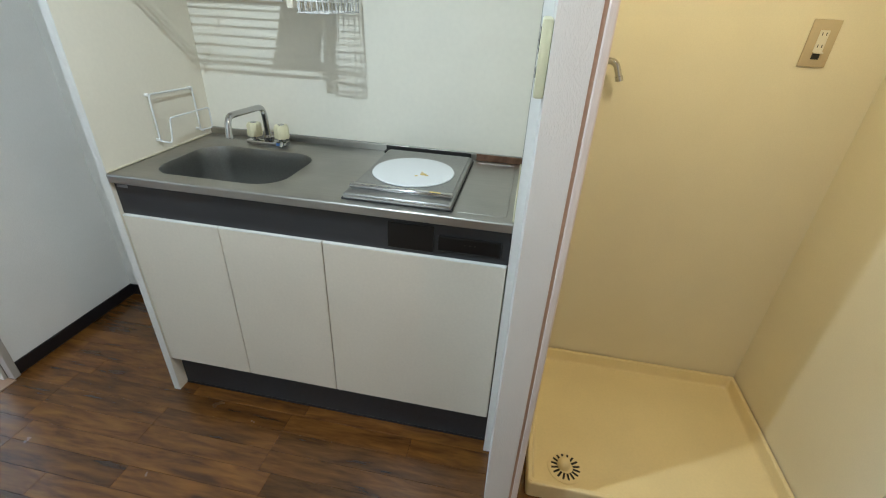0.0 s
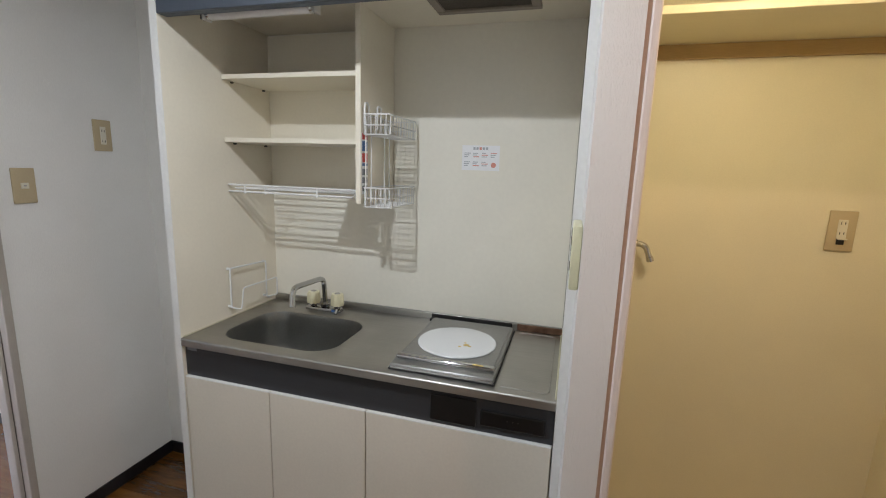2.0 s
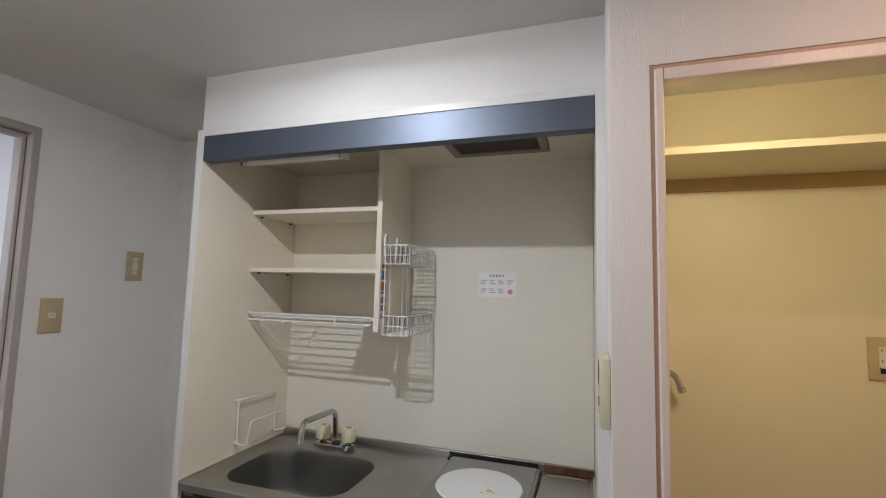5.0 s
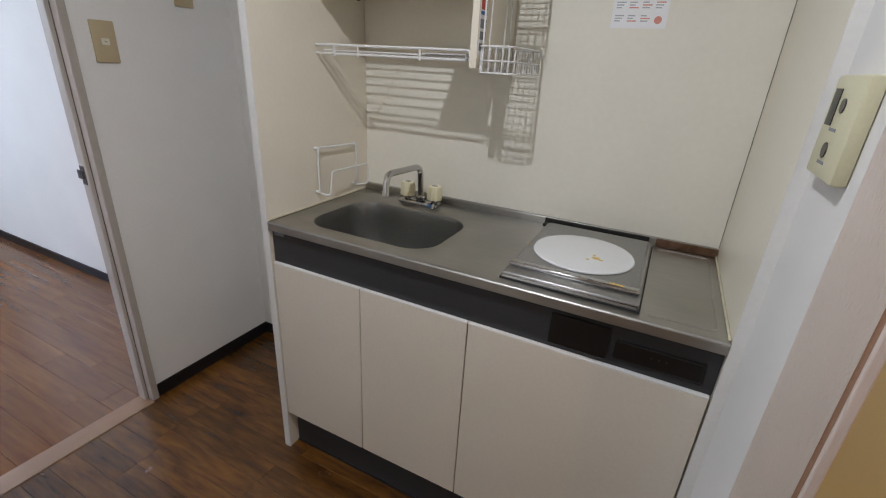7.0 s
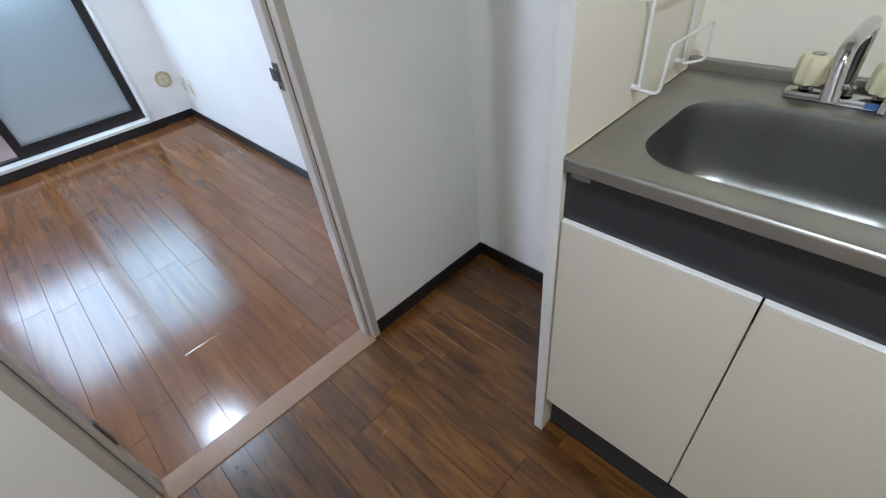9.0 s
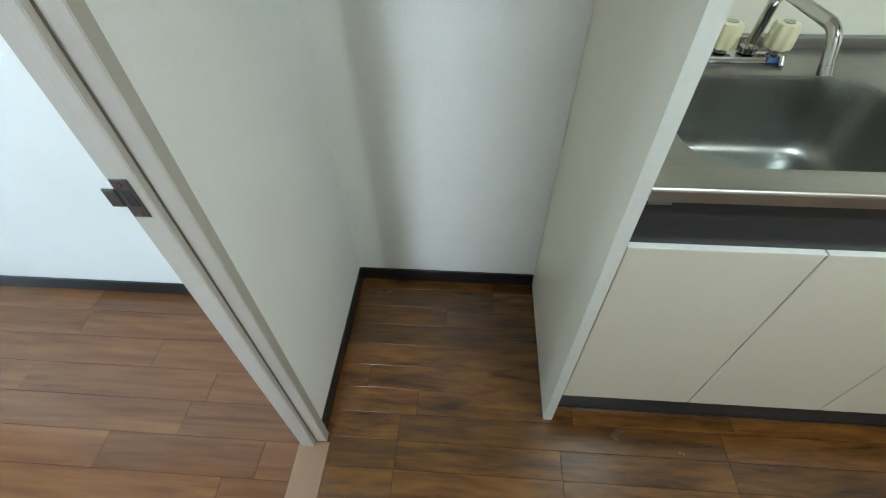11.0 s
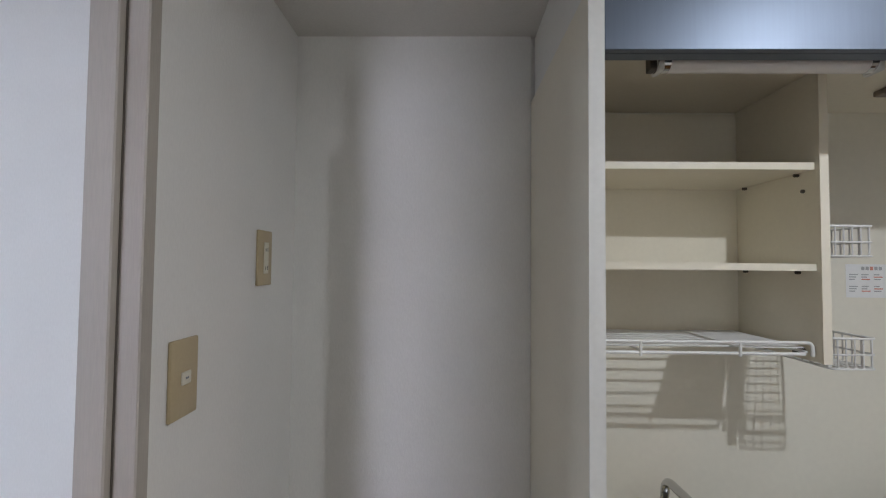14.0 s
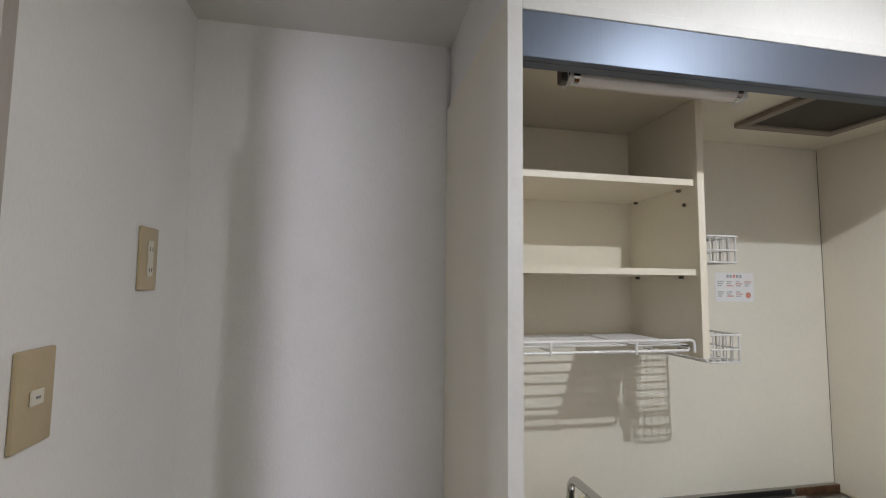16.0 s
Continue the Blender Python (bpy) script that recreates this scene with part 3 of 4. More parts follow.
def faucet():
    f = thing("sink_faucet", "chrome two-knob sink faucet with ivory knobs", "faucet", (0.262, 0.41, 0.865))
    part("base", boxes((0.195, 0.345, 0.390, 0.428, 0.8653, 0.880), bevel=0.006, seg=2), CHROME, f, smooth=True)
    part("spout", bent(bmesh.new(), [(0.275, 0.408, 0.884), (0.276, 0.396, 0.999), (0.272, 0.208, 1.006), (0.278, 0.192, 0.956)], 0.0098, 14, 7, 0.032), CHROME, f, smooth=True)
    part("collar", lathe(bmesh.new(), (0.275, 0.408, 0.883), [(0.017, 0), (0.017, 0.010), (0.012, 0.014), (0.011, 0.02)], 20), CHROME, f, smooth=True)
    part("nozzle", rod(bmesh.new(), (0.2778, 0.1925, 0.958), (0.2798, 0.1880, 0.944), 0.0108, 16), CHROME, f, smooth=True)
    for x, dot in ((0.224, BLUE), (0.327, RED)):
        part("stem", rod(bmesh.new(), (x, 0.408, 0.882), (x, 0.408, 0.894), 0.012, 16), CHROME, f, smooth=True)
        bm = bmesh.new()
        n, rings = 48, []
        for r, z in ((0.0235, 0.0), (0.025, 0.006), (0.0235, 0.038), (0.020, 0.045), (0.012, 0.046)):
            rings.append([bm.verts.new((x + (r + 0.0016 * math.cos(8 * 2 * math.pi * q / n)) * math.cos(2 * math.pi * q / n),
                                        0.408 + (r + 0.0016 * math.cos(8 * 2 * math.pi * q / n)) * math.sin(2 * math.pi * q / n), 0.893 + z)) for q in range(n)])
        for a, b in zip(rings, rings[1:]):
            for q in range(n):
                bm.faces.new((a[q], a[(q + 1) % n], b[(q + 1) % n], b[q]))
        bm.faces.new(rings[0][::-1]), bm.faces.new(rings[-1])
        kn = part("knob", bm, KNOB, f, "fluted ivory plastic knob", smooth=True)
        part("cap", lathe(bmesh.new(), (x, 0.408, 0.9391), [(0.011, 0), (0.010, 0.0015), (0.004, 0.0017)], 18), CHROME, kn)
    part("drain_cock", rod(bmesh.new(), (0.335, 0.388, 0.882), (0.335, 0.376, 0.868), 0.006, 12), CHROME, f, smooth=True)
    part("blue_mark", boxes((0.312, 0.338, 0.3880, 0.3898, 0.869, 0.879)), BLUE, f, "small blue sticker")


faucet()


def tube_light():
    t = thing("tube_light", "unlit small fluorescent tube under the fascia", "tube light", (0.29, 0.07, 1.897))
    part("batten", boxes((0.105, 0.475, 0.047, 0.086, 1.872, 1.8968), bevel=0.003), VFRAME, t, "grimy brown batten")
    part("tube", rod(bmesh.new(), (0.128, 0.066, 1.8355), (0.452, 0.066, 1.8355), 0.0158, 20), TUBE, t, "grey-white unlit tube", smooth=True)
    for x0, x1, xe in ((0.107, 0.117, 0.128), (0.463, 0.473, 0.452)):
        part("socket", boxes((x0, x1, 0.049, 0.083, 1.818, 1.872), bevel=0.004, seg=2), HOLDER, t)
        part("end_cap", rod(bmesh.new(), (min(x0, xe), 0.066, 1.8355), (max(x0, xe), 0.066, 1.8355), 0.0162, 20), CHROME, t, "dull metal tube end", smooth=True)
    part("bracket", boxes((0.096, 0.1068, 0.056, 0.076, 1.822, 1.8966), bevel=0.001), STRIKE, t, "dark rusty metal bracket")
    part("starter", rod(bmesh.new(), (0.40, 0.079, 1.860), (0.43, 0.079, 1.860), 0.009, 14), STRIKE, t, smooth=True)


tube_light()


def vent():
    v = thing("extractor_vent", "ceiling extractor grille with a greasy dark filter", "vent", (0.89, 0.22, 1.89))
    x0, x1, y0, y1, z0, z1 = 0.725, 1.035, 0.028, 0.342, 1.884, 1.8968
    for r in ((x0, x1, y0, y0 + 0.026), (x0, x1, y1 - 0.026, y1), (x0, x0 + 0.026, y0 + 0.026, y1 - 0.026), (x1 - 0.026, x1, y0 + 0.026, y1 - 0.026)):
        part("frame", boxes((*r, z0, z1), bevel=0.002), VFRAME, v)
    part("filter", boxes((x0 + 0.026, x1 - 0.026, y0 + 0.026, y1 - 0.026, z0 + 0.006, z1)), FILTER, v, "dark greasy filter mesh")


vent()


def dish_rack():
    """White wire shelf hung under the open shelves."""
    r = thing("dish_rack", "white wire draining rack under the shelves", "dish rack", (0.25, 0.35, 1.33))
    part("front_rail", bent(bmesh.new(), [(0.001, 0.238, 1.345), (0.496, 0.238, 1.345), (0.496, 0.238, 1.318)], 0.0036, 8, 4, 0.012), WIRE, r, smooth=True)
    part("lower_rail", rod(bmesh.new(), (0.001, 0.240, 1.322), (0.482, 0.240, 1.322), 0.0036, 8), WIRE, r, smooth=True)
    for x in (0.070, 0.153, 0.352):
        part("link", rod(bmesh.new(), (x, 0.237, 1.347), (x, 0.237, 1.316), 0.003, 8), WIRE, r, smooth=True)
    for i in range(7):
        y = 0.272 + i * 0.030
        part("wire", rod(bmesh.new(), (0.001, y, 1.331), (0.485, y, 1.331), 0.0024, 6), WIRE, r, smooth=True)
    part("back_rail", rod(bmesh.new(), (0.001, 0.474, 1.331), (0.500, 0.474, 1.331), 0.0036, 8), WIRE, r, smooth=True)
    for x in (0.153, 0.484):
        part("cross_wire", rod(bmesh.new(), (x, 0.239, 1.3265), (x, 0.475, 1.3265), 0.003, 6), WIRE, r, smooth=True)
    for y in (0.262, 0.45):
        part("bracket", boxes((0.484, 0.5028, y, y + 0.016, 1.318, 1.330), bevel=0.002), STRIKE, r)


dish_rack()
card = thing("card_sheet", "white printed card lying on the wire rack", "card", (0.39, 0.35, 1.334))
part("card", boxes((0.351, 0.483, 0.243, 0.468, 1.3338, 1.3362)), SHEET, card)
for i in range(4):
    part("print_bar", boxes((0.37, 0.45 - 0.012 * (i % 2), 0.30 + i * 0.03, 0.31 + i * 0.03, 1.3332, 1.3337)), PRINT, card)


def basket_rack():
    """Two small wire baskets on a wire frame, hooked to the divider."""
    b = thing("wire_basket_rack", "white wire spice rack with two baskets", "wire rack", (0.6, 0.3, 1.3))
    x0, x1, y0, y1 = 0.525, 0.612, 0.226, 0.468
    for z in (1.520, 1.296):
        k = part("basket", bent(bmesh.new(), [(x0 + 0.03, y0, z + 0.060), (x1, y0, z + 0.060), (x1, y1, z + 0.060), (x0, y1, z + 0.060), (x0, y0, z + 0.060), (x0 + 0.03, y0, z + 0.060)],
                                  0.0026, 6, 3, 0.012), WIRE, b, "small white wire basket", smooth=True)
        for h in (0.0, 0.028):
            part("hoop", bent(bmesh.new(), [(x0 + 0.03, y0, z + h), (x1, y0, z + h), (x1, y1, z + h), (x0, y1, z + h), (x0, y0, z + h), (x0 + 0.03, y0, z + h)], 0.002, 6, 3, 0.012), WIRE, k, smooth=True)
        for i in range(5):
            x = x0 + 0.010 + i * (x1 - x0 - 0.020) / 4
            part("bar", bent(bmesh.new(), [(x, y0, z + 0.062), (x, y0, z), (x, y1, z), (x, y1, z + 0.062)], 0.0017, 6, 2, 0.006), WIRE, k, smooth=True)
        for i in range(11):
            y = y0 + 0.012 + i * (y1 - y0 - 0.024) / 10
            part("bar", bent(bmesh.new(), [(x0, y, z + 0.062), (x0, y, z), (x1, y, z), (x1, y, z + 0.062)], 0.0017, 6, 2, 0.006), WIRE, k, smooth=True)
    for x, y in ((x0 + 0.004, y0 + 0.012), (x0 + 0.004, y0 + 0.052), (x0 + 0.004, y1 - 0.085), (x0 + 0.004, y1 - 0.045)):
        part("upright", rod(bmesh.new(), (x, y, 1.296), (x, y, 1.56), 0.0024, 8), WIRE, b, smooth=True)
    for y in (y0 + 0.022, y0 + 0.115):
        part("hook", bent(bmesh.new(), [(x0 + 0.002, y - 0.014, 1.540), (x0 + 0.002, y - 0.014, 1.616), (x0 + 0.002, y + 0.014, 1.616), (x0 + 0.002, y + 0.014, 1.540)], 0.0032, 8, 5, 0.014), WIRE, b, smooth=True)


basket_rack()


def label_strip():
    s = thing("product_label", "red, blue and white printed label on the divider", "sticker", (0.521, 0.25, 1.4))
    part("paper", boxes((0.5203, 0.5210, 0.226, 0.268, 1.335, 1.525)), SHEET, s)
    for z0, z1, m in ((1.505, 1.523, RED), (1.470, 1.500, BLUE), (1.435, 1.463, RED), (1.424, 1.432, BLUE), (1.395, 1.415, PRINT), (1.37, 1.388, PRINT), (1.345, 1.362, PRINT)):
        part("print_bar", boxes((0.5211, 0.5214, 0.229, 0.265, z0, z1)), m, s)


label_strip()


def notice():
    s = thing("safety_notice", "small white printed notice on the splash board", "notice", (0.845, BACK, 1.46))
    y = BACK - 0.0045
    part("paper", boxes((0.779, 0.911, y, y + 0.0005, 1.421, 1.506)), SHEET, s)

    def bar(x0, x1, z0, z1, m):
        part("print_bar", boxes((x0, x1, y - 0.0004, y - 0.0001, z0, z1)), m, s)

    for i in range(5):
        bar(0.818 + i * 0.011, 0.826 + i * 0.011, 1.491, 1.500, FADED_RED if i == 2 else FADED)
    for col in range(4):
        for row in range(2):
            for line in range(3):
                x, z = 0.787 + col * 0.031, 1.478 - row * 0.030 - line * 0.006
                if (col, row) != (3, 1):
                    bar(x, x + 0.022 - 0.004 * ((line + col) % 3), z, z + 0.0028, FADED_RED if (col + line) % 4 == 3 else FADED)
    part("red_mark", lathe(bmesh.new(), (0, 0, 0), [(0.009, 0), (0.009, 0.0004)], 16), FADED_RED, s).matrix_basis = Matrix.Translation((0.891 - 0.845, -0.0047, 1.440 - 1.46)) @ pose(0, 0, 0, 90)


notice()


def wire_holder():
    h = thing("sponge_holder", "white wire holder fixed to the side panel", "wire holder", (0.02, 0.28, 0.9))
    part("back_frame", bent(bmesh.new(), [(0.014, 0.208, 0.905), (0.014, 0.208, 1.049), (0.014, 0.400, 1.041), (0.014, 0.400, 0.895), (0.014, 0.415, 0.888)], 0.0032, 8, 4, 0.012), WIRE, h, smooth=True)
    part("front_frame", bent(bmesh.new(), [(0.014, 0.208, 0.905), (0.045, 0.222, 0.898), (0.045, 0.235, 0.975), (0.045, 0.425, 0.972), (0.045, 0.425, 0.900), (0.014, 0.400, 0.895)], 0.0028, 8, 4, 0.012), WIRE, h, smooth=True)
    for y, z in ((0.210, 1.047), (0.398, 1.039), (0.210, 0.908), (0.398, 0.900)):
        part("fixing", rod(bmesh.new(), (0.0002, y, z), (0.015, y, z), 0.005, 10), WIRE, h, smooth=True)


wire_holder()


# ---- switches, sockets and the control ----
def wall_plate(name, label, m, kind):
    """A Japanese 70 x 120 mm plate; built facing -y at the origin, then turned into place."""
    p = thing(name, label, "switch" if kind == "switch" else "outlet")
    part("plate", boxes((-0.035, 0.035, -0.007, 0, -0.06, 0.06), bevel=0.003, seg=2), PLATE, p, smooth=True)
    if kind == "switch":
        part("rocker", boxes((-0.012, 0.012, -0.010, -0.0071, -0.010, 0.010), bevel=0.0015), IVORY, p)
        part("mark", boxes((-0.004, 0.004, -0.0106, -0.0101, -0.0015, 0.0015)), PRINT, p)
    elif kind == "tall":
        part("insert", boxes((-0.011, 0.011, -0.0095, -0.0071, -0.034, 0.034), bevel=0.001), IVORY, p)
        for z in (0.018, -0.022):
            for x in (-0.005, 0.005):
                part("slot", boxes((x - 0.001, x + 0.001, -0.0099, -0.0096, z - 0.004, z + 0.004)), BLACK, p)
    else:
        part("insert", boxes((-0.012, 0.012, -0.0095, -0.0071, -0.022, 0.034), bevel=0.001), IVORY, p)
        for z in (0.024, -0.006):
            for x in (-0.005, 0.005):
                part("slot", boxes((x - 0.001, x + 0.001, -0.0099, -0.0096, z - 0.004, z + 0.004)), BLACK, p)
        part("earth_terminal", boxes((-0.010, 0.010, -0.0092, -0.0071, -0.040, -0.023), bevel=0.001), BLACK, p, "open black earth terminal")
        part("earth_flap", boxes((-0.010, 0.014, -0.016, -0.0095, -0.025, -0.021), bevel=0.001), IVORY, p)
    p.matrix_basis = m
    return p


wall_plate("light_switch", "beige light switch plate beside the doorway", pose(WX, 0.009, 1.319, 0, 0, 90), "switch")
wall_plate("wall_outlet", "beige double outlet plate in the fridge space", pose(WX, 0.295, 1.507, 0, 0, 90), "tall")
wall_plate("nook_outlet", "beige outlet plate with open earth terminal", pose(1.928, 0.52, 1.281), "earth")


def control_box():
    c = thing("heater_control", "yellowed ivory water heater control panel", "control panel", (1.187, -0.1, 1.26))
    part("case", boxes((1.168, 1.1868, -0.172, -0.046, 1.196, 1.325), bevel=0.005, seg=2), CTRL, c, smooth=True)
    part("display", boxes((1.1668, 1.1679, -0.090, -0.062, 1.262, 1.308)), BLACK, c, "small dark display")
    part("button", rod(bmesh.new(), (1.1662, -0.115, 1.288), (1.168, -0.115, 1.288), 0.009, 16), STRIKE, c)
    part("button", rod(bmesh.new(), (1.1662, -0.105, 1.232), (1.168, -0.105, 1.232), 0.010, 16), STRIKE, c)
    for z in (1.256, 1.214):
        part("legend_bar", boxes((1.1674, 1.1679, -0.120, -0.090, z, z + 0.004)), PRINT, c)


control_box()


# ---- washing nook ----
def washing_pan():
    p = thing("washing_machine_pan", "cream plastic washing machine drip pan", "drip pan", (1.72, 0.15, 0))
    x0, x1, y0, y1 = 1.3112, 2.1208, -0.128, 0.5165
    cx, cy, w, d = (x0 + x1) / 2, (y0 + y1) / 2, x1 - x0, y1 - y0
    bm, last = bmesh.new(), None
    for inset, z, r in ((0, 0.0, 0.012), (0, 0.058, 0.012), (0.003, 0.0625, 0.012), (0.008, 0.064, 0.012), (0.026, 0.064, 0.012), (0.031, 0.061, 0.014), (0.044, 0.024, 0.020), (0.052, 0.018, 0.024), (0.066, 0.0165, 0.030), (0.30, 0.016, 0.020)):
        now = [bm.verts.new((px, py, z)) for px, py in rounded(cx, cy, w - inset, d - inset, r, 5)]
        if last:
            for i in range(len(now)):
                bm.faces.new((last[i], last[(i + 1) % len(now)], now[(i + 1) % len(now)], now[i]))
        last = now
    bm.faces.new(last)
    part("tray", bm, PAN, p)
    t = part("drain_ring", lathe(bmesh.new(), (1.438, -0.018, 0.0165), [(0.058, 0), (0.058, 0.003), (0.050, 0.005), (0.040, 0.004), (0.015, 0.004)], 36), PAN, p, smooth=True)
    for i in range(16):
        a = 2 * math.pi * i / 16
        s = part("slot", boxes((0.024, 0.047, -0.0032, 0.0032, 0, 0.0012)), BLACK, t)
        s.matrix_basis = Matrix.Translation((1.438, -0.018, 0.0207)) @ pose(0, 0, 0, 0, 0, math.degrees(a)) @ pose(0, 0, 0, 0, 0, 12)
    part("drain_cap", lathe(bmesh.new(), (1.432, -0.013, 0.0206), [(0.021, 0), (0.021, 0.012), (0.018, 0.022), (0.010, 0.028), (0.003, 0.029)], 24), PAN, t, "domed cream drain cap", smooth=True)
    for x, y in ((x0 + 0.012, y0 + 0.012), (x1 - 0.012, y1 - 0.012)):
        part("screw_cap", rod(bmesh.new(), (x, y, 0.063), (x, y, 0.0665), 0.006, 12), PAN, p)


washing_pan()


def nook_tap():
    t = thing("washing_tap", "bent chrome washing machine tap spout on the wall", "tap", (1.375, 0.52, 1.19))
    part("flange", rod(bmesh.new(), (1.358, 0.5195, 1.205), (1.358, 0.512, 1.205), 0.022, 20), CHROME, t, smooth=True)
    part("spout", bent(bmesh.new(), [(1.358, 0.514, 1.203), (1.362, 0.480, 1.206), (1.397, 0.470, 1.206), (1.414, 0.470, 1.163)], 0.0095, 12, 6, 0.03), CHROME, t, smooth=True)
    part("nozzle", rod(bmesh.new(), (1.4130, 0.470, 1.166), (1.4175, 0.470, 1.153), 0.0115, 14), CHROME, t, smooth=True)


nook_tap()
shelf = thing("nook_shelf", "cream painted wooden shelf across the nook", "shelf", (1.716, 0.38, 1.82))
part("board", boxes((1.2793, 2.1235, 0.22, 0.5195, 1.814, 1.833), bevel=0.002), NOOK, shelf)
part("front_edge", boxes((1.2793, 2.1235, 0.2165, 0.2198, 1.8135, 1.8335), bevel=0.001), NOOK, shelf)
# Brown strip along the back wall, just below the shelf board.
part("wall_strip", boxes((1.2793, 2.1235, 0.506, 0.5195, 1.772, 1.8138), bevel=0.001), SHELF_STRIP, shelf, "brown strip on the wall under the shelf")
cord = thing("pull_cord", "white pull cord switch hanging in the nook", "pull cord", (1.778, 0.12, CEIL))
part("ceiling_rose", lathe(bmesh.new(), (1.778, 0.12, CEIL - 0.02), [(0.018, 0), (0.024, 0.006), (0.024, 0.0198)], 20), HOLDER, cord, smooth=True)
part("string", rod(bmesh.new(), (1.778, 0.12, CEIL - 0.02), (1.778, 0.12, 1.845), 0.0011, 6), WIRE, cord)
part("pull", lathe(bmesh.new(), (1.778, 0.12, 1.824), [(0.006, 0), (0.008, 0.004), (0.006, 0.016), (0.003, 0.022)], 14), WIRE, cord, smooth=True)


def ceiling_lamp(x, y, label):
    """A flush downlight: a flat white ring round the lit disc."""
    c = thing("ceiling_lamp", label, "ceiling lamp", (x, y, CEIL), group="ceiling lamps")
    bm, last = bmesh.new(), None
    for r, z in ((0.026, 0.0005), (0.028, -0.006), (0.048, -0.005), (0.052, -0.0005)):
        now = [bm.verts.new((x + r * math.cos(2 * math.pi * k / 32), y + r * math.sin(2 * math.pi * k / 32), CEIL + z)) for k in range(32)]
        for k in range(32 if last else 0):
            bm.faces.new((last[k], last[(k + 1) % 32], now[(k + 1) % 32], now[k]))
        last = now
    part("ring", bm, HOLDER, c, smooth=True)


ceiling_lamp(LAMP_X, LAMP_Y, "small round ceiling lamp over the kitchen corridor")
ceiling_lamp(1.72, LAMP_Y - 0.08, "small round warm ceiling lamp before the nook")
nl = thing("nook_lamp", "small bulb holder inside the nook lintel", "wall lamp", (1.58, NF, 1.9))
part("base", boxes((1.54, 1.62, NF + 0.0002, NF + 0.014, 1.91, 1.99), bevel=0.004, seg=2), HOLDER, nl)
part("socket", rod(bmesh.new(), (1.58, NF + 0.014, 1.93), (1.58, NF + 0.036, 1.897), 0.016, 16), HOLDER, nl, smooth=True)


# ---- living room: window, balcony, sockets ----
def balcony_window():
    w = thing("window_1", "dark bronze sliding balcony window with frosted glass", "window", (-3.6, -0.75, 0.06), kind="structure")
    part("window_sill", boxes((-3.66, -3.515, WY0 - 0.03, WY1 + 0.02, 0.0605, WZ0), bevel=0.003), EDGE, w, "white wooden sill")
    for y0, y1 in ((WY1, WY1 + 0.022), (WY0 - 0.022, WY0)):
        part("window_frame", boxes((-3.529, -3.515, y0, y1, WZ0, WZ1 + 0.02), bevel=0.002), EDGE, w)
    part("window_frame", boxes((-3.66, -3.60, WY0, WY1, WZ0 + 0.0005, WZ0 + 0.012)), ALU, w)
    part("window_frame", boxes((-3.66, -3.60, WY0, WY1, WZ1 - 0.03, WZ1 - 0.0005)), ALU, w)
    for x, y0, y1 in ((-3.615, -0.735, WY1 - 0.004), (-3.645, -0.733, WY1 - 0.006)):
        s = part("sash", boxes((x - 0.012, x + 0.012, y0, y0 + 0.052, WZ0 + 0.0125, WZ1 - 0.031), (x - 0.012, x + 0.012, y1 - 0.052, y1, WZ0 + 0.0125, WZ1 - 0.031),
                               (x - 0.012, x + 0.012, y0 + 0.052, y1 - 0.052, WZ0 + 0.0125, WZ0 + 0.075), (x - 0.012, x + 0.012, y0 + 0.052, y1 - 0.052, WZ1 - 0.085, WZ1 - 0.031)), ALU, w)
        if x > -3.63:
            g = part("pane", boxes((x - 0.003, x + 0.003, y0 + 0.05, y1 - 0.05, WZ0 + 0.07, WZ1 - 0.08)), GLASS, s)
            g.visible_shadow = False
            part("latch", boxes((x + 0.0125, x + 0.026, y1 - 0.045, y1 - 0.018, 0.66, 0.72), bevel=0.003), ALU, s)


balcony_window()


def side_window():
    w = thing("window_2", "dark bronze window in the side wall", "window", (-1.65, -2.45, 0.9), kind="structure")
    for r in ((-2.4, -2.35, 0.9, 1.95), (-0.95, -0.9, 0.9, 1.95), (-1.675, -1.625, 0.95, 1.90), (-2.35, -0.95, 0.9, 0.95), (-2.35, -0.95, 1.90, 1.95)):
        part("window_frame", boxes((r[0], r[1], -2.48, -2.44, r[2], r[3]), bevel=0.002), ALU, w)
    for x0, x1 in ((-2.35, -1.675), (-1.625, -0.95)):
        part("pane", boxes((x0, x1, -2.463, -2.457, 0.95, 1.90)), GLASS, w).visible_shadow = False


side_window()
setting("balcony_floor", boxes((-4.75, -3.66, -2.6, 1.0, -0.14, -0.02)), BALCONY, "pinkish concrete balcony floor", "balcony")
setting("balcony_parapet", boxes((-4.87, -4.75, -2.6, 1.0, -0.14, 1.10)), CONCRETE, "grey concrete balcony parapet", "balcony")
setting("ground", boxes((-60, -4.9, -60, 60, -6.2, -6.0)), CONCRETE, "grey ground far below the balcony", "ground")

tv = thing("round_outlet_cover", "round cream outlet cover low on the wall", "outlet cover", (-3.53, 0.281, 0.315))
disc = bmesh.new()
lathe(disc, (0, 0, 0), [(0.056, 0), (0.056, 0.008), (0.050, 0.012), (0.042, 0.009), (0.01, 0.010)], 32)
part("cover", disc, PLATE, tv, smooth=True).matrix_basis = pose(0, 0, 0, 0, 90, 0)
ring = bmesh.new()
lathe(ring, (0, 0, 0.0095), [(0.036, 0), (0.036, 0.002), (0.02, 0.0022)], 28)
part("insert", ring, GASKET, tv, smooth=True).matrix_basis = pose(0, 0, 0, 0, 90, 0)
part("cross", boxes((-3.5180, -3.5175, 0.278, 0.284, 0.281, 0.349), (-3.5180, -3.5175, 0.247, 0.315, 0.312, 0.318)), PLATE, tv)
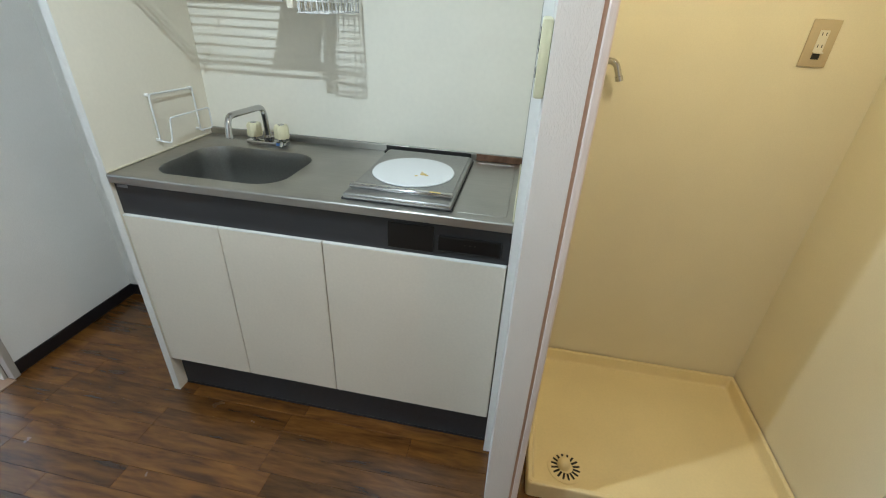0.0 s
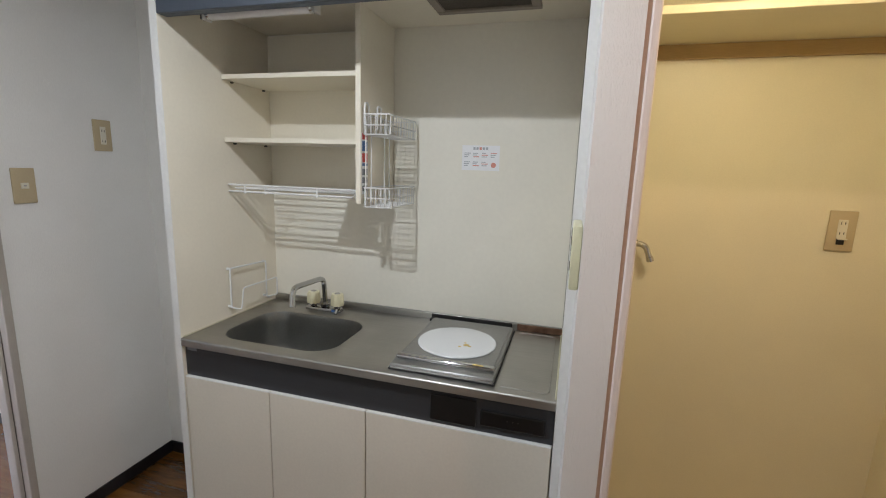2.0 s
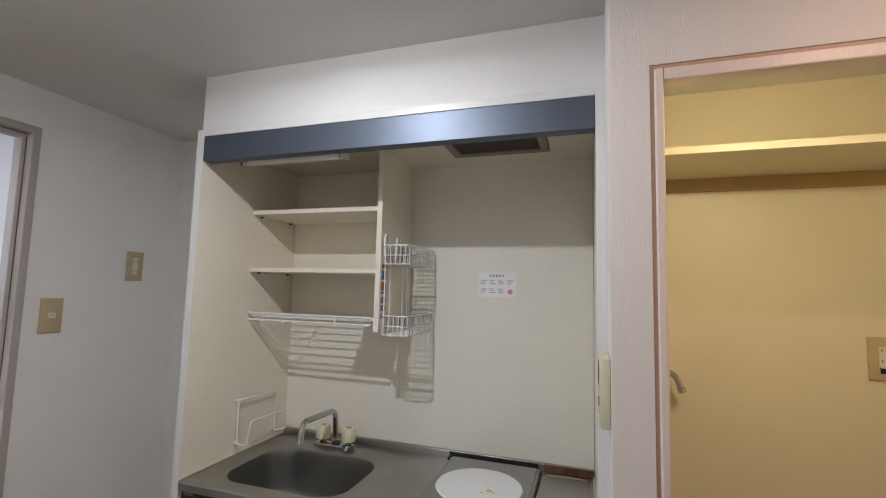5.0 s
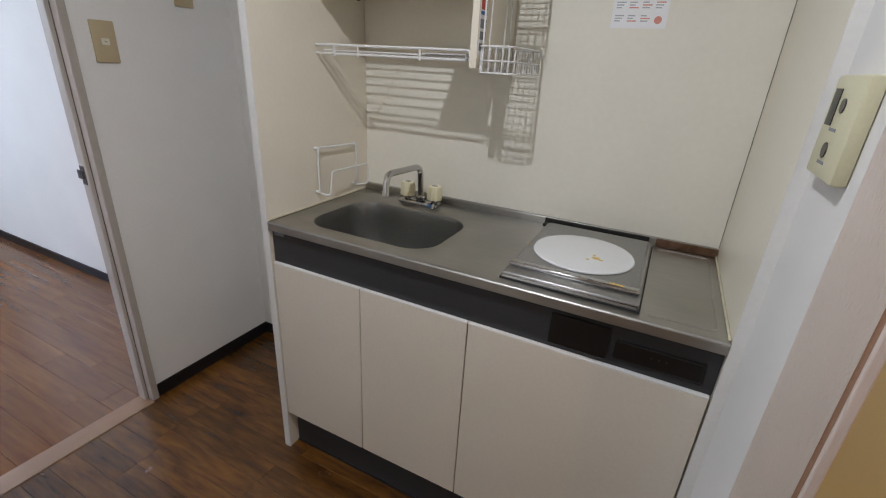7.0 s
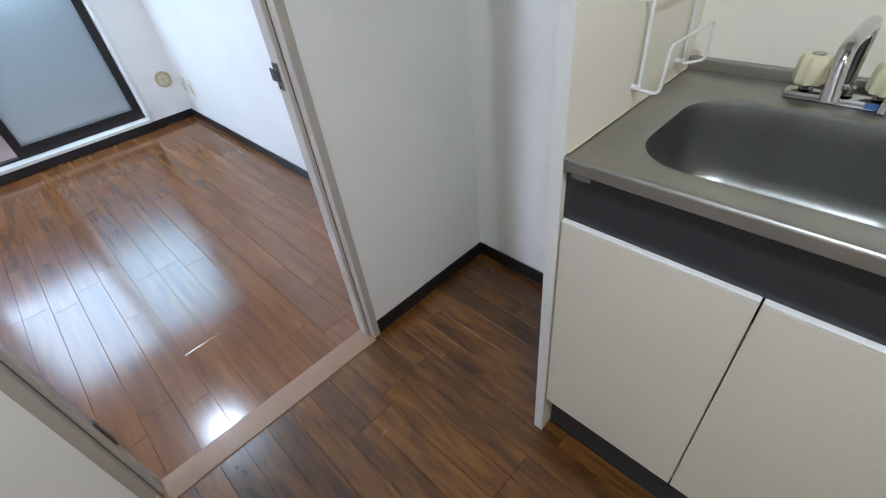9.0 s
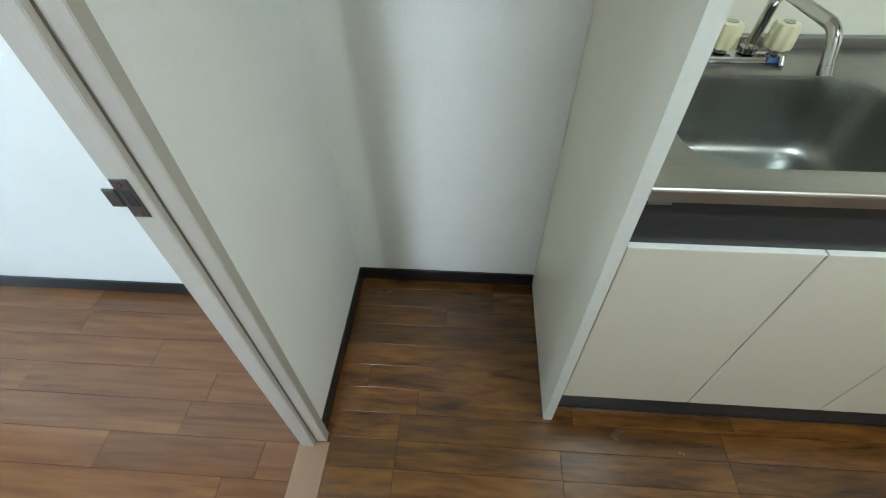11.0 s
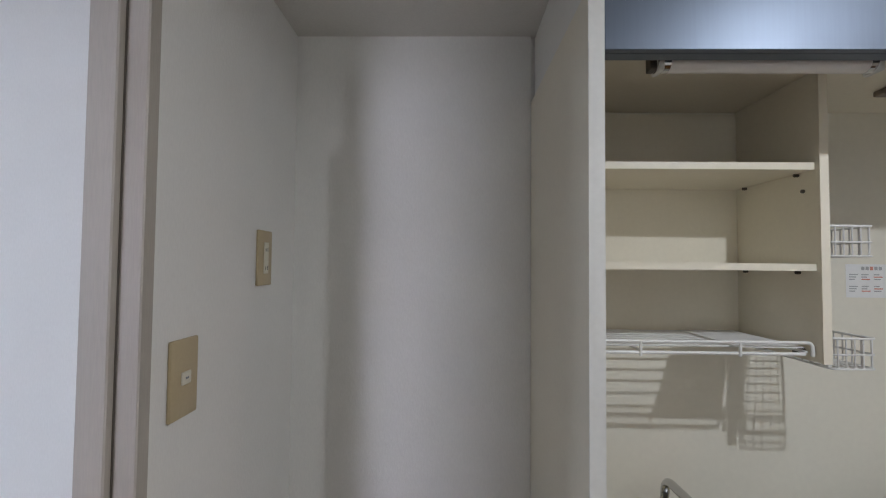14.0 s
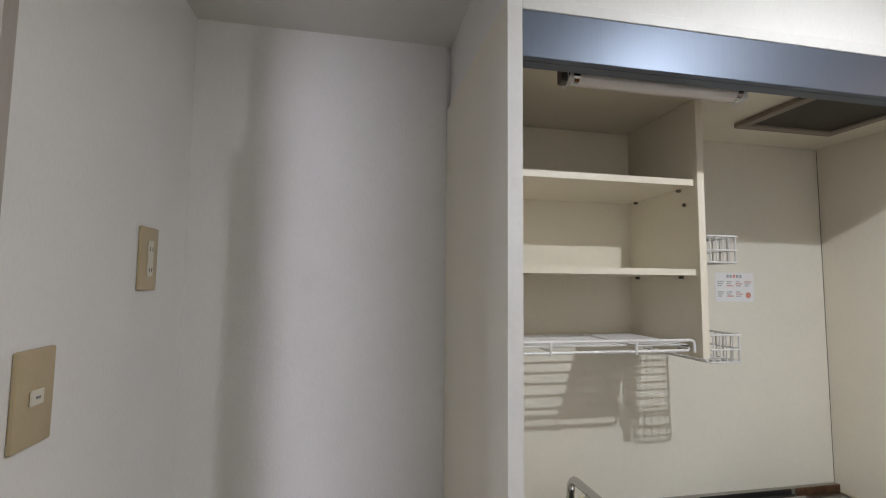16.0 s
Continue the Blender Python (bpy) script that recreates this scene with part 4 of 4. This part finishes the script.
for x in (-3.40, -3.27):
    o = thing("low_outlet", "narrow beige outlet plate low on the white wall", "outlet", (x, 0.376, 0.265), group="low outlets")
    part("plate", boxes((x - 0.035, x + 0.035, 0.368, 0.3758, 0.205, 0.325), bevel=0.003), IVORY, o)
    part("insert", boxes((x - 0.012, x + 0.012, 0.3660, 0.3678, 0.23, 0.30), bevel=0.001), PLATE, o)


def room_lamp():
    """Round ceiling light of the empty room: base plate, rim and shallow shade."""
    c = thing("room_ceiling_lamp", "round white ceiling lamp lit in the empty room", "ceiling lamp", (-2.6, -0.72, ROOM_CEIL))
    part("base_plate", lathe(bmesh.new(), (-2.6, -0.72, ROOM_CEIL - 0.03), [(0.06, 0), (0.07, 0.004), (0.07, 0.0298)], 32), HOLDER, c, smooth=True)
    part("shade", lathe(bmesh.new(), (-2.6, -0.72, ROOM_CEIL - 0.088), [(0.165, 0), (0.19, 0.012), (0.195, 0.04), (0.17, 0.0575), (0.07, 0.0578)], 48), HOLDER, c, "shallow round white shade", smooth=True)


room_lamp()


# ---- floor boards ----
def boards(floor, mat, x0, x1, y0, y1, wide, lengths, gap, seed, holes=()):
    """Boards along x in staggered rows; whole boards share three meshes, cut ones have their own."""
    rng, shared = random.Random(seed), {}

    def mesh(length, width):
        key = (round(length, 3), round(width, 3))
        if key not in shared:
            shared[key] = mesh_of("board", box(bmesh.new(), 0, length - gap, 0, width - gap, -0.006, 0.0, bevel=0.0007), mat)
        return shared[key]

    y = y0
    while y < y1 - 0.005:
        w = min(wide, y1 - y)
        x = x0
        length = rng.choice(lengths) * rng.choice((0.35, 0.6, 0.85))
        while x < x1 - 0.004:
            n = min(length, x1 - x)
            if x1 - x - n < 0.05:
                n = x1 - x
            ob = new("board", mesh(n, w))
            ob.location = (x, y, 0)
            ob.parent = floor
            x += n
            length = rng.choice(lengths)
        y += w


boards(bpy.data.objects["floor_kitchen"], KFLOOR, WX - 0.06, 2.5, REAR, BACK, 0.0755, (0.45, 0.9, 0.9), 0.0006, 4)
boards(bpy.data.objects["floor_room"], RFLOOR, -3.53, WX - 0.061, -2.4, 0.376, 0.0995, (0.455, 0.6, 0.9), 0.0006, 9)
